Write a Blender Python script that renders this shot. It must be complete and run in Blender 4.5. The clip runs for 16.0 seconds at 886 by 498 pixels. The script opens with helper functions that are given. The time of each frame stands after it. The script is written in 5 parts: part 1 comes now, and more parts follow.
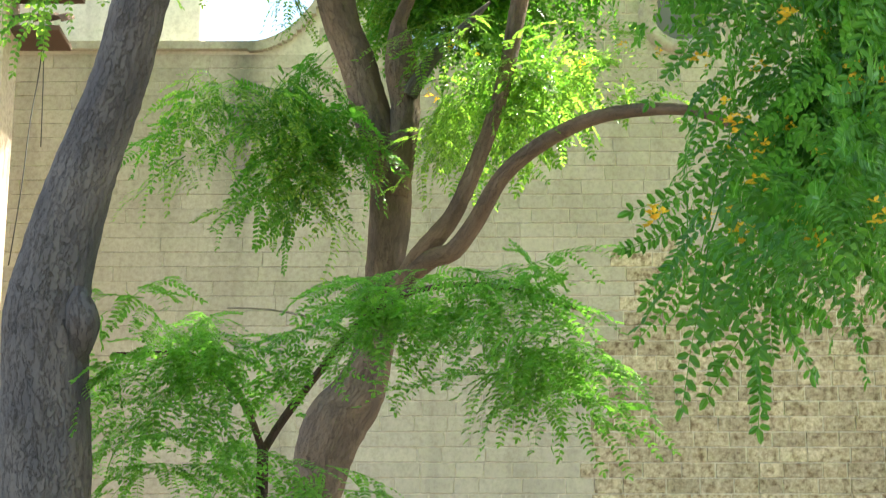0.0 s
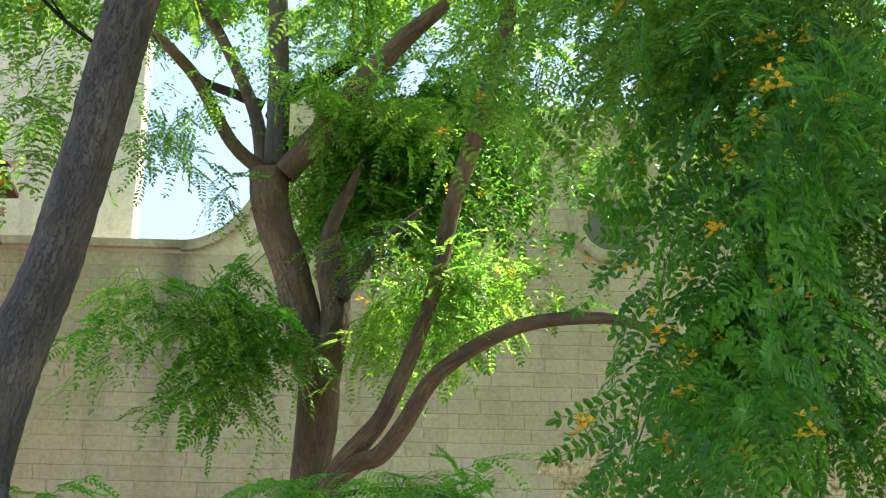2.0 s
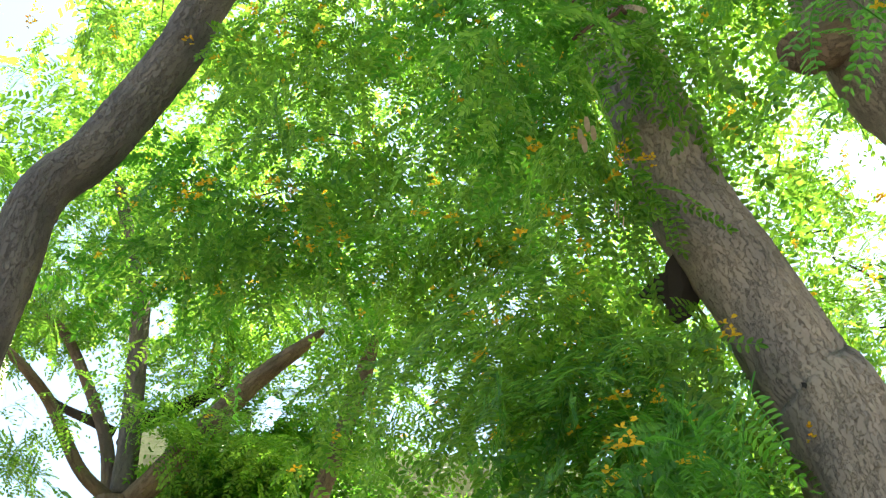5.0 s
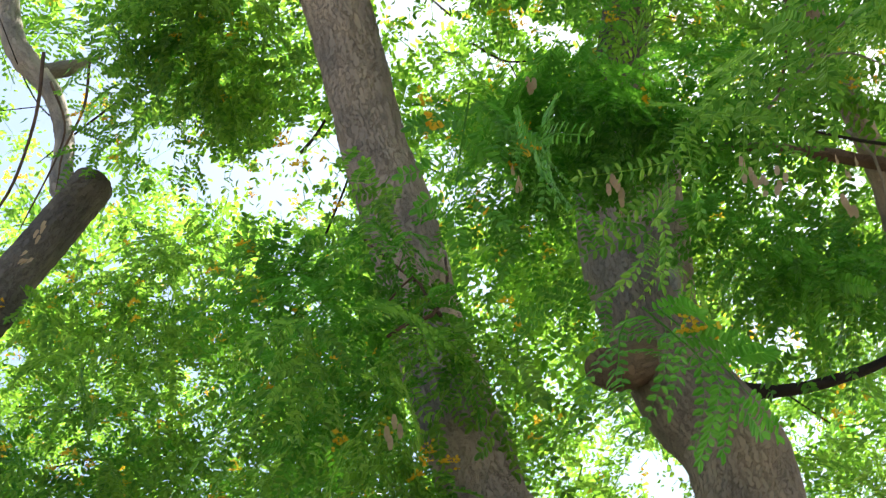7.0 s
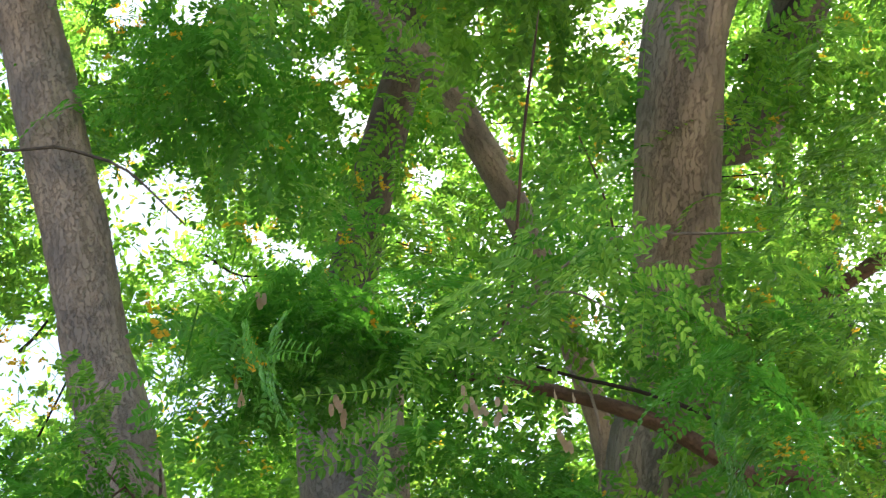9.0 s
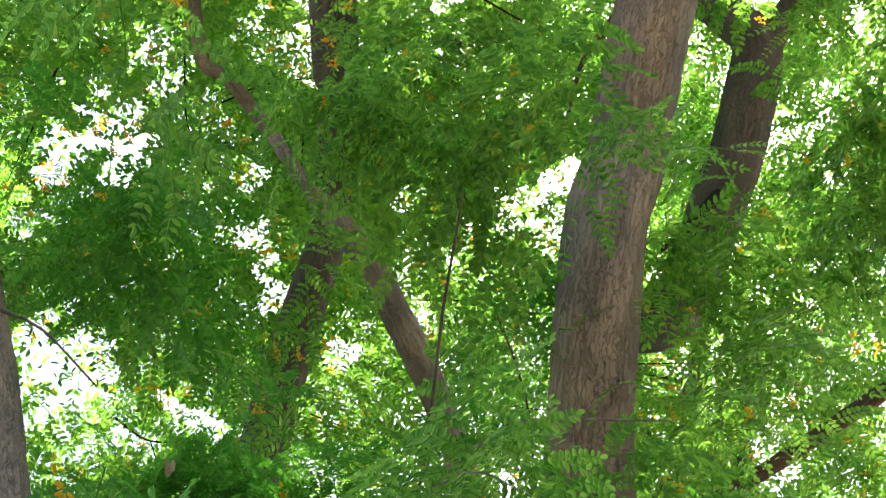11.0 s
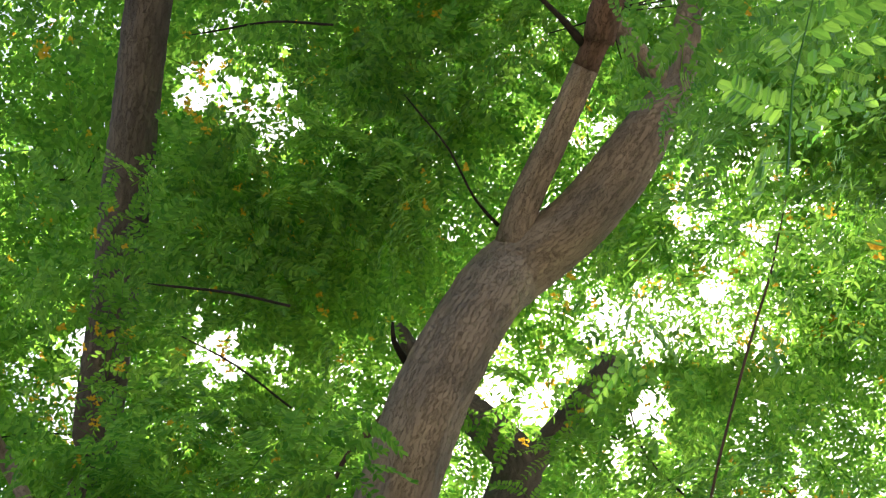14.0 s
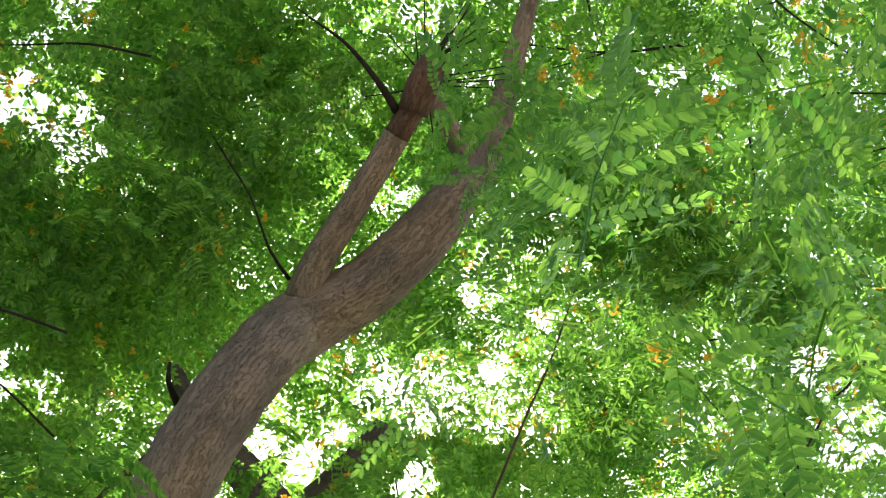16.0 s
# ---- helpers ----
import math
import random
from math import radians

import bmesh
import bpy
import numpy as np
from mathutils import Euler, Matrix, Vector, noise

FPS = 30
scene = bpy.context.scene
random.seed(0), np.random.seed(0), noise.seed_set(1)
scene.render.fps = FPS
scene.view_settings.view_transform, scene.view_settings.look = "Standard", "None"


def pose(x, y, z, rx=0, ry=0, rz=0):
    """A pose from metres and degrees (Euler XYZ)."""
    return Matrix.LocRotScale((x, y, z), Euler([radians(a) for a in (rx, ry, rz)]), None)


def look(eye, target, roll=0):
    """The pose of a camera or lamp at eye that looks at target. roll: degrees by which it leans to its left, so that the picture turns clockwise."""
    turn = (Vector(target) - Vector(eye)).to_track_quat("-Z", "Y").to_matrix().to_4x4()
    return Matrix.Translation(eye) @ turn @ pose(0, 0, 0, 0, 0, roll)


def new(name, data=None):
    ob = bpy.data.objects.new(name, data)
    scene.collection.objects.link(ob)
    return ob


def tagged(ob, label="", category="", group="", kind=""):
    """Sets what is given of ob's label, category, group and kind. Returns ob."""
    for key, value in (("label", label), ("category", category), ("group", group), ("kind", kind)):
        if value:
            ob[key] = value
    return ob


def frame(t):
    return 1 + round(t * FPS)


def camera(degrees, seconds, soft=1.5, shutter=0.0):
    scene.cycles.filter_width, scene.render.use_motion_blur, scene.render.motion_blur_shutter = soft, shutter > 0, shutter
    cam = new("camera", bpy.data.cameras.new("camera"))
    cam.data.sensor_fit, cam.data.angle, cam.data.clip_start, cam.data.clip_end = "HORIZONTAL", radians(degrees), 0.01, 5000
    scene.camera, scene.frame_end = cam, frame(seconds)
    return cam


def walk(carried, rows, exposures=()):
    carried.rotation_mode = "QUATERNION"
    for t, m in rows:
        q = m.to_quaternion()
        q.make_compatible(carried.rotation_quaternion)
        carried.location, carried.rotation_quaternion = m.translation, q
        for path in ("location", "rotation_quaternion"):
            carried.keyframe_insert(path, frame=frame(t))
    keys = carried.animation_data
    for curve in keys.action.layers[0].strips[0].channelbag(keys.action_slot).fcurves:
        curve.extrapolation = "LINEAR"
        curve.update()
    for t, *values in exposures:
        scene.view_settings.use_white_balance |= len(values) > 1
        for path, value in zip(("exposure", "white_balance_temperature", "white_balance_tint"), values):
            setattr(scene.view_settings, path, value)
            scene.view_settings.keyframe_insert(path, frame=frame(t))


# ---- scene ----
# ------------------------------------------------------------------ camera
cam = camera(29.3, 16.0, soft=1.15, shutter=0.2)
EYE = (0.0, 0.0, 1.6)
PATH = [
    (0.0, 104.50, -0.00, 0.00),
    (0.5, 107.60, -0.47, -0.83),
    (1.0, 109.37, -0.72, -1.62),
    (1.5, 110.45, -0.61, -2.14),
    (2.0, 111.41, -0.62, -2.71),
    (2.5, 113.24, -1.06, -3.48),
    (3.0, 115.92, -1.11, -4.24),
    (3.2, 116.89, -1.08, -4.70),
    (5.3, 124.16, -1.90, -9.42),
    (5.5, 125.08, -2.15, -10.05),
    (6.0, 128.72, -2.01, -12.87),
    (6.5, 130.96, -1.41, -14.50),
    (7.0, 133.18, -1.51, -16.72),
    (7.5, 135.79, -1.30, -19.17),
    (8.0, 137.92, -0.36, -21.23),
    (8.5, 139.25, 1.01, -24.26),
    (9.0, 140.48, 2.51, -25.92),
    (9.2, 141.19, 2.96, -26.41),
    (11.3, 147.63, 3.07, -31.06),
    (11.5, 148.70, 3.22, -32.11),
    (12.0, 150.45, 3.88, -34.63),
    (12.5, 151.63, 4.23, -36.06),
    (13.0, 153.80, 4.52, -37.95),
    (13.5, 156.76, 5.55, -39.68),
    (14.0, 158.55, 6.23, -40.79),
    (14.5, 159.53, 7.22, -43.05),
    (15.0, 159.32, 8.37, -45.50),
    (15.5, 159.66, 9.46, -47.91),
    (16.0, 159.21, 10.03, -50.55),
]
walk(cam, [(t, pose(*EYE, rx, ry, rz)) for t, rx, ry, rz in PATH],
     exposures=[(0.0, 2.5, 6800, 5), (1.0, 2.05, 6700, 6), (3.2, 1.9, 6700, 6), (5.3, 2.25, 7100, 3), (6.0, 2.15, 7000, 3), (6.5, 1.75, 6900, 5), (7.5, 1.7, 6700, 6), (9.0, 1.9, 6400, 9), (12.5, 1.6, 6300, 8), (14.0, 1.42, 6300, 8), (16.0, 1.36, 6200, 9)])

# ------------------------------------------------------------------ light
SUN_AZ, SUN_EL = 62.1, 62.6          # clockwise from +y, and up
world = bpy.data.worlds.new("sky")
scene.world = world
world.use_nodes = True
wn = world.node_tree.nodes
sky = wn.new("ShaderNodeTexSky")
sky.sky_type = "NISHITA"
sky.sun_disc = False
sky.sun_elevation = radians(SUN_EL)
sky.sun_rotation = radians(SUN_AZ)
sky.air_density, sky.dust_density, sky.ozone_density = 1.0, 1.9, 1.0
wn["Background"].inputs[1].default_value = 0.105
world.node_tree.links.new(sky.outputs[0], wn["Background"].inputs[0])
sun = new("sun", bpy.data.lights.new("sun", "SUN"))
sun.data.energy, sun.data.angle, sun.data.color = 5.0, radians(0.53), (1.0, 0.94, 0.84)
_a, _e = radians(SUN_AZ), radians(SUN_EL)
SUN_DIR = Vector((math.sin(_a) * math.cos(_e), math.cos(_a) * math.cos(_e), math.sin(_e)))
sun.matrix_world = look(SUN_DIR * 60, (0, 0, 0))


# ------------------------------------------------------------------ materials
def material(name):
    m = bpy.data.materials.new(name)
    m.use_nodes = True
    nt = m.node_tree
    return m, nt, nt.nodes["Principled BSDF"]


def node(nt, kind, **values):
    n = nt.nodes.new(kind)
    for key, value in values.items():
        n.inputs[key.replace("_", " ")].default_value = value
    return n


def ramp(nt, source, stops):
    r = nt.nodes.new("ShaderNodeValToRGB")
    while len(r.color_ramp.elements) < len(stops):
        r.color_ramp.elements.new(0.5)
    for el, (at, col) in zip(r.color_ramp.elements, stops):
        el.position, el.color = at, (*col, 1)
    nt.links.new(source, r.inputs[0])
    return r.outputs[0]


def mix(nt, fac, a, b, kind="MIX"):
    n = nt.nodes.new("ShaderNodeMix")
    n.data_type, n.blend_type = "RGBA", kind
    for sock, value in ((n.inputs[0], fac), (n.inputs[6], a), (n.inputs[7], b)):
        if isinstance(value, (int, float)):
            sock.default_value = value
        elif isinstance(value, tuple):
            sock.default_value = (*value, 1)
        else:
            nt.links.new(value, sock)
    return n.outputs[2]


def bump(nt, bsdf, height, strength, distance):
    b = nt.nodes.new("ShaderNodeBump")
    b.inputs["Strength"].default_value, b.inputs["Distance"].default_value = strength, distance
    nt.links.new(height, b.inputs["Height"])
    nt.links.new(b.outputs[0], bsdf.inputs["Normal"])


def bark_material(name, dark, mid, pale):
    """Furrowed bark: plates stretched along the stem, pale scars and mossy stains."""
    m, nt, p = material(name)
    at = nt.nodes.new("ShaderNodeAttribute")
    at.attribute_name = "grain"
    fine = node(nt, "ShaderNodeTexNoise", Scale=46.0, Detail=6.0, Roughness=0.7)
    plates = nt.nodes.new("ShaderNodeTexVoronoi")
    plates.feature = "DISTANCE_TO_EDGE"
    plates.inputs["Scale"].default_value = 34.0
    scale = nt.nodes.new("ShaderNodeMapping")
    scale.inputs["Scale"].default_value = (1.0, 1.0, 0.34)
    ridge = node(nt, "ShaderNodeTexNoise", Scale=30.0, Detail=4.0, Roughness=0.6)
    wide = node(nt, "ShaderNodeTexNoise", Scale=4.5, Detail=3.0)
    nt.links.new(at.outputs["Vector"], scale.inputs["Vector"])
    warp = mix(nt, 0.09, scale.outputs[0], fine.outputs["Color"])
    for n in (fine, wide):
        nt.links.new(at.outputs["Vector"], n.inputs["Vector"])
    for n in (plates, ridge):
        nt.links.new(warp, n.inputs["Vector"])
    grain = mix(nt, 0.4, fine.outputs["Color"], ridge.outputs["Color"])
    dark, pale = [tuple(0.5 * (a + b) for a, b in zip(mid, c)) for c in (dark, pale)]
    base = ramp(nt, grain, [(0.22, dark), (0.5, mid), (0.8, pale)])
    crack = ramp(nt, plates.outputs[0], [(0.0, (0.3, 0.27, 0.25)), (0.02, (0.62, 0.6, 0.59)), (0.06, (1, 1, 1))])
    tone = ramp(nt, wide.outputs[0], [(0.35, (0.66, 0.66, 0.68)), (0.65, (1.15, 1.1, 1.02))])
    c = mix(nt, 0.7, base, crack, "MULTIPLY")
    nt.links.new(mix(nt, 1.0, c, tone, "MULTIPLY"), p.inputs["Base Color"])
    p.inputs["Roughness"].default_value = 0.85
    p.inputs["Specular IOR Level"].default_value = 0.25
    h = mix(nt, 0.75, grain, ramp(nt, plates.outputs[0], [(0.0, (0, 0, 0)), (0.05, (1, 1, 1))]))
    bump(nt, p, h, 0.8, 0.014)
    return m


BARK_GREY = bark_material("bark_grey", (0.06, 0.053, 0.049), (0.14, 0.126, 0.115), (0.25, 0.23, 0.21))
BARK_BROWN = bark_material("bark_brown", (0.15, 0.122, 0.096), (0.285, 0.24, 0.195), (0.41, 0.355, 0.3))
BARK_PALE = bark_material("bark_pale", (0.16, 0.14, 0.125), (0.34, 0.31, 0.285), (0.52, 0.49, 0.46))
BARK_FORK = bark_material("bark_umber", (0.1, 0.07, 0.048), (0.2, 0.148, 0.105), (0.32, 0.25, 0.19))
BARK_RED = bark_material("bark_red", (0.05, 0.033, 0.024), (0.14, 0.092, 0.066), (0.24, 0.165, 0.12))
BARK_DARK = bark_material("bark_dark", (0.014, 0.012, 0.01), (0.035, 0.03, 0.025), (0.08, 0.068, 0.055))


def leaf_material(name, dark, light, through_dark, through_light, gloss=0.33):
    m, nt, p = material(name)
    geo = nt.nodes.new("ShaderNodeNewGeometry")
    big = node(nt, "ShaderNodeTexNoise", Scale=0.9, Detail=2.0)
    nt.links.new(geo.outputs["Position"], big.inputs["Vector"])
    v = nt.nodes.new("ShaderNodeMath")
    v.operation = "MULTIPLY_ADD"
    v.inputs[1].default_value = 0.55
    nt.links.new(geo.outputs["Random Per Island"], v.inputs[0])
    k = nt.nodes.new("ShaderNodeMath")
    k.operation = "MULTIPLY"
    k.inputs[1].default_value = 0.5
    nt.links.new(big.outputs[0], k.inputs[0])
    nt.links.new(k.outputs[0], v.inputs[2])
    nt.links.new(ramp(nt, v.outputs[0], [(0.15, dark), (0.85, light)]), p.inputs["Base Color"])
    p.inputs["Roughness"].default_value = gloss
    p.inputs["Specular IOR Level"].default_value = 0.4
    tr = nt.nodes.new("ShaderNodeBsdfTranslucent")
    nt.links.new(ramp(nt, v.outputs[0], [(0.15, through_dark), (0.85, through_light)]), tr.inputs[0])
    add = nt.nodes.new("ShaderNodeMixShader")
    add.inputs[0].default_value = 0.55
    nt.links.new(p.outputs[0], add.inputs[1])
    nt.links.new(tr.outputs[0], add.inputs[2])
    nt.links.new(add.outputs[0], nt.nodes["Material Output"].inputs["Surface"])
    return m


LEAF = leaf_material("leaf", (0.03, 0.09, 0.018), (0.085, 0.19, 0.03), (0.09, 0.32, 0.03), (0.5, 0.8, 0.09))
# Darker leaf copy with shade put into its colour; also the hanging blue-green leaves
LEAF_BLUE_SHADE = leaf_material("leaf_shade", (0.028, 0.095, 0.016), (0.06, 0.165, 0.03), (0.09, 0.35, 0.02), (0.24, 0.58, 0.05))
# Young leaves are lighter green; the sapling's missing light is added in colour too
LEAF_YOUNG_LIT = leaf_material("young_leaf_lit", (0.05, 0.15, 0.025), (0.11, 0.25, 0.05), (0.17, 0.5, 0.04), (0.36, 0.72, 0.09))
PETAL = leaf_material("petal", (0.8, 0.42, 0.02), (0.92, 0.62, 0.06), (0.8, 0.45, 0.02), (0.95, 0.66, 0.07), 0.6)
POD = leaf_material("pod", (0.38, 0.26, 0.16), (0.6, 0.46, 0.33), (0.3, 0.2, 0.1), (0.5, 0.36, 0.22), 0.7)


def stone_material(name, dark, mid, pale, pits, stain=0.0, vary=0.55):
    m, nt, p = material(name)
    geo = nt.nodes.new("ShaderNodeNewGeometry")
    info = nt.nodes.new("ShaderNodeObjectInfo")
    fine = node(nt, "ShaderNodeTexNoise", Scale=14.0, Detail=7.0, Roughness=0.7)
    patch = node(nt, "ShaderNodeTexNoise", Scale=0.55, Detail=4.0, Roughness=0.6)
    pit = node(nt, "ShaderNodeTexNoise", Scale=7.0, Detail=5.0, Roughness=0.65)
    streak = node(nt, "ShaderNodeTexNoise", Scale=1.0, Detail=4.0)
    mp = nt.nodes.new("ShaderNodeMapping")
    mp.inputs["Scale"].default_value = (2.2, 1.0, 0.16)
    nt.links.new(geo.outputs["Position"], mp.inputs["Vector"])
    nt.links.new(mp.outputs[0], streak.inputs["Vector"])
    for n in (fine, patch, pit):
        nt.links.new(geo.outputs["Position"], n.inputs["Vector"])
    c = ramp(nt, fine.outputs[0], [(0.32, dark), (0.5, mid), (0.7, pale)])
    var = ramp(nt, info.outputs["Random"], [(0.0, (0.82, 0.8, 0.76)), (0.5, (1.0, 0.98, 0.93)), (1.0, (1.14, 1.12, 1.06))])
    isl = ramp(nt, geo.outputs["Random Per Island"], [(0.0, (0.88, 0.86, 0.82)), (1.0, (1.1, 1.09, 1.05))])
    c = mix(nt, vary, c, mix(nt, 1.0, var, isl, "MULTIPLY"), "MULTIPLY")
    c = mix(nt, 0.7, c, ramp(nt, patch.outputs[0], [(0.3, (0.8, 0.78, 0.7)), (0.7, (1.1, 1.08, 1.04))]), "MULTIPLY")
    c = mix(nt, 0.6, c, ramp(nt, streak.outputs[0], [(0.3, (0.72, 0.72, 0.7)), (0.5, (1, 1, 1))]), "MULTIPLY")
    c = mix(nt, pits, c, ramp(nt, pit.outputs[0], [(0.34, (0.42, 0.35, 0.28)), (0.43, (0.78, 0.73, 0.67)), (0.5, (0.98, 0.96, 0.93)), (0.66, (1.22, 1.2, 1.18))]), "MULTIPLY")
    if stain:
        sep = nt.nodes.new("ShaderNodeSeparateXYZ")
        nt.links.new(geo.outputs["Position"], sep.inputs[0])
        fx = node(nt, "ShaderNodeMapRange")
        away = nt.nodes.new("ShaderNodeMath")
        away.operation = "SUBTRACT"
        away.inputs[1].default_value = stain
        nt.links.new(sep.outputs[0], away.inputs[0])
        dist = nt.nodes.new("ShaderNodeMath")
        dist.operation = "ABSOLUTE"
        nt.links.new(away.outputs[0], dist.inputs[0])
        wob = nt.nodes.new("ShaderNodeMath")
        wob.operation = "MULTIPLY_ADD"
        wob.inputs[1].default_value = 0.5
        nt.links.new(patch.outputs[0], wob.inputs[0])
        nt.links.new(dist.outputs[0], wob.inputs[2])
        fx.inputs[1].default_value, fx.inputs[2].default_value = 0.3, 0.6
        fx.inputs[3].default_value, fx.inputs[4].default_value = 1.0, 0.0
        nt.links.new(wob.outputs[0], fx.inputs[0])
        fz = node(nt, "ShaderNodeMapRange")
        fz.inputs[1].default_value, fz.inputs[2].default_value = 7.6, 10.4
        nt.links.new(sep.outputs[2], fz.inputs[0])
        both = nt.nodes.new("ShaderNodeMath")
        both.operation = "MULTIPLY"
        nt.links.new(fx.outputs[0], both.inputs[0])
        nt.links.new(fz.outputs[0], both.inputs[1])
        c = mix(nt, both.outputs[0], c, mix(nt, 1.0, c, (0.5, 0.52, 0.53), "MULTIPLY"))
    nt.links.new(c, p.inputs["Base Color"])
    p.inputs["Roughness"].default_value = 0.92
    p.inputs["Specular IOR Level"].default_value = 0.2
    h = mix(nt, 0.3 + 0.4 * pits, fine.outputs["Color"], pit.outputs["Color"])
    bump(nt, p, h, 0.35 + 0.5 * pits, 0.03)
    return m


STONE = stone_material("dressed_stone", (0.36, 0.34, 0.3), (0.435, 0.415, 0.37), (0.495, 0.475, 0.43), 0.12, -3.1)
STONE_ROUGH = stone_material("weathered_stone", (0.27, 0.235, 0.185), (0.42, 0.38, 0.315), (0.57, 0.53, 0.46), 0.9, 0.0, 1.0)
MORTAR = stone_material("mortar", (0.5, 0.48, 0.43), (0.6, 0.58, 0.53), (0.66, 0.64, 0.59), 0.1)
PLASTER = stone_material("plaster", (0.6, 0.59, 0.56), (0.7, 0.69, 0.66), (0.76, 0.75, 0.73), 0.1)
ROSE = stone_material("rose_plaster", (0.42, 0.32, 0.28), (0.52, 0.42, 0.37), (0.6, 0.5, 0.45), 0.15)
SOIL = stone_material("soil", (0.15, 0.125, 0.1), (0.21, 0.18, 0.145), (0.27, 0.235, 0.19), 0.4)


def glass_material():
    m, nt, p = material("window_glass")
    p.inputs["Base Color"].default_value = (0.13, 0.13, 0.14, 1)
    p.inputs["Roughness"].default_value = 0.4
    p.inputs["Specular IOR Level"].default_value = 0.5
    return m


GLASS = glass_material()
TILE = bark_material("clay_tile", (0.07, 0.045, 0.035), (0.15, 0.095, 0.07), (0.24, 0.17, 0.13))
m_iron, nt_iron, p_iron = material("dark_cable")
p_iron.inputs["Base Color"].default_value = (0.03, 0.03, 0.03, 1)
p_iron.inputs["Roughness"].default_value = 0.6


# ------------------------------------------------------------------ mesh helpers
def part(name, bm, mat, parent, label=""):
    me = bpy.data.meshes.new(name)
    bm.to_mesh(me)
    bm.free()
    me.materials.append(mat)
    ob = new(name, me)
    ob.parent = parent
    if label:
        ob["label"] = label
    return ob


def mesh_part(name, verts, faces, mat, parent, label="", smooth=False):
    me = bpy.data.meshes.new(name)
    verts = np.asarray(verts, np.float32)
    faces = np.asarray(faces, np.int32)
    n, k = faces.shape
    me.vertices.add(len(verts))
    me.vertices.foreach_set("co", verts.ravel())
    me.loops.add(n * k)
    me.loops.foreach_set("vertex_index", faces.ravel())
    me.polygons.add(n)
    me.polygons.foreach_set("loop_start", np.arange(0, n * k, k, dtype=np.int32))
    me.polygons.foreach_set("use_smooth", np.full(n, smooth))
    me.update(calc_edges=True)
    me.materials.append(mat)
    ob = new(name, me)
    ob.parent = parent
    if label:
        ob["label"] = label
    return ob


def box(bm, lo, hi, bevel=0.0):
    m = Matrix.Translation([(a + b) / 2 for a, b in zip(lo, hi)]) @ Matrix.Diagonal([b - a for a, b in zip(lo, hi)] + [1])
    r = bmesh.ops.create_cube(bm, size=1, matrix=m)
    if bevel:
        edges = {e for v in r["verts"] for e in v.link_edges}
        bmesh.ops.bevel(bm, geom=list(edges), offset=bevel, segments=1, affect="EDGES")


def spline(points, step):
    """Smooth run of (x, y, z, radius) through the given ones, about step metres apart."""
    p = np.array(points, float)
    ext = np.vstack([2 * p[0] - p[1], p, 2 * p[-1] - p[-2]])
    out = []
    for i in range(len(p) - 1):
        a, b, c, d = ext[i:i + 4]
        n = max(2, int(np.linalg.norm((c - b)[:3]) / step))
        for s in np.arange(n) / n:
            q = 0.5 * (2 * b + (c - a) * s + (2 * a - 5 * b + 4 * c - d) * s * s + (3 * b - a - 3 * c + d) * s ** 3)
            q[3] = b[3] + (c[3] - b[3]) * s
            out.append(q)
    out.append(p[-1])
    return np.array(out)


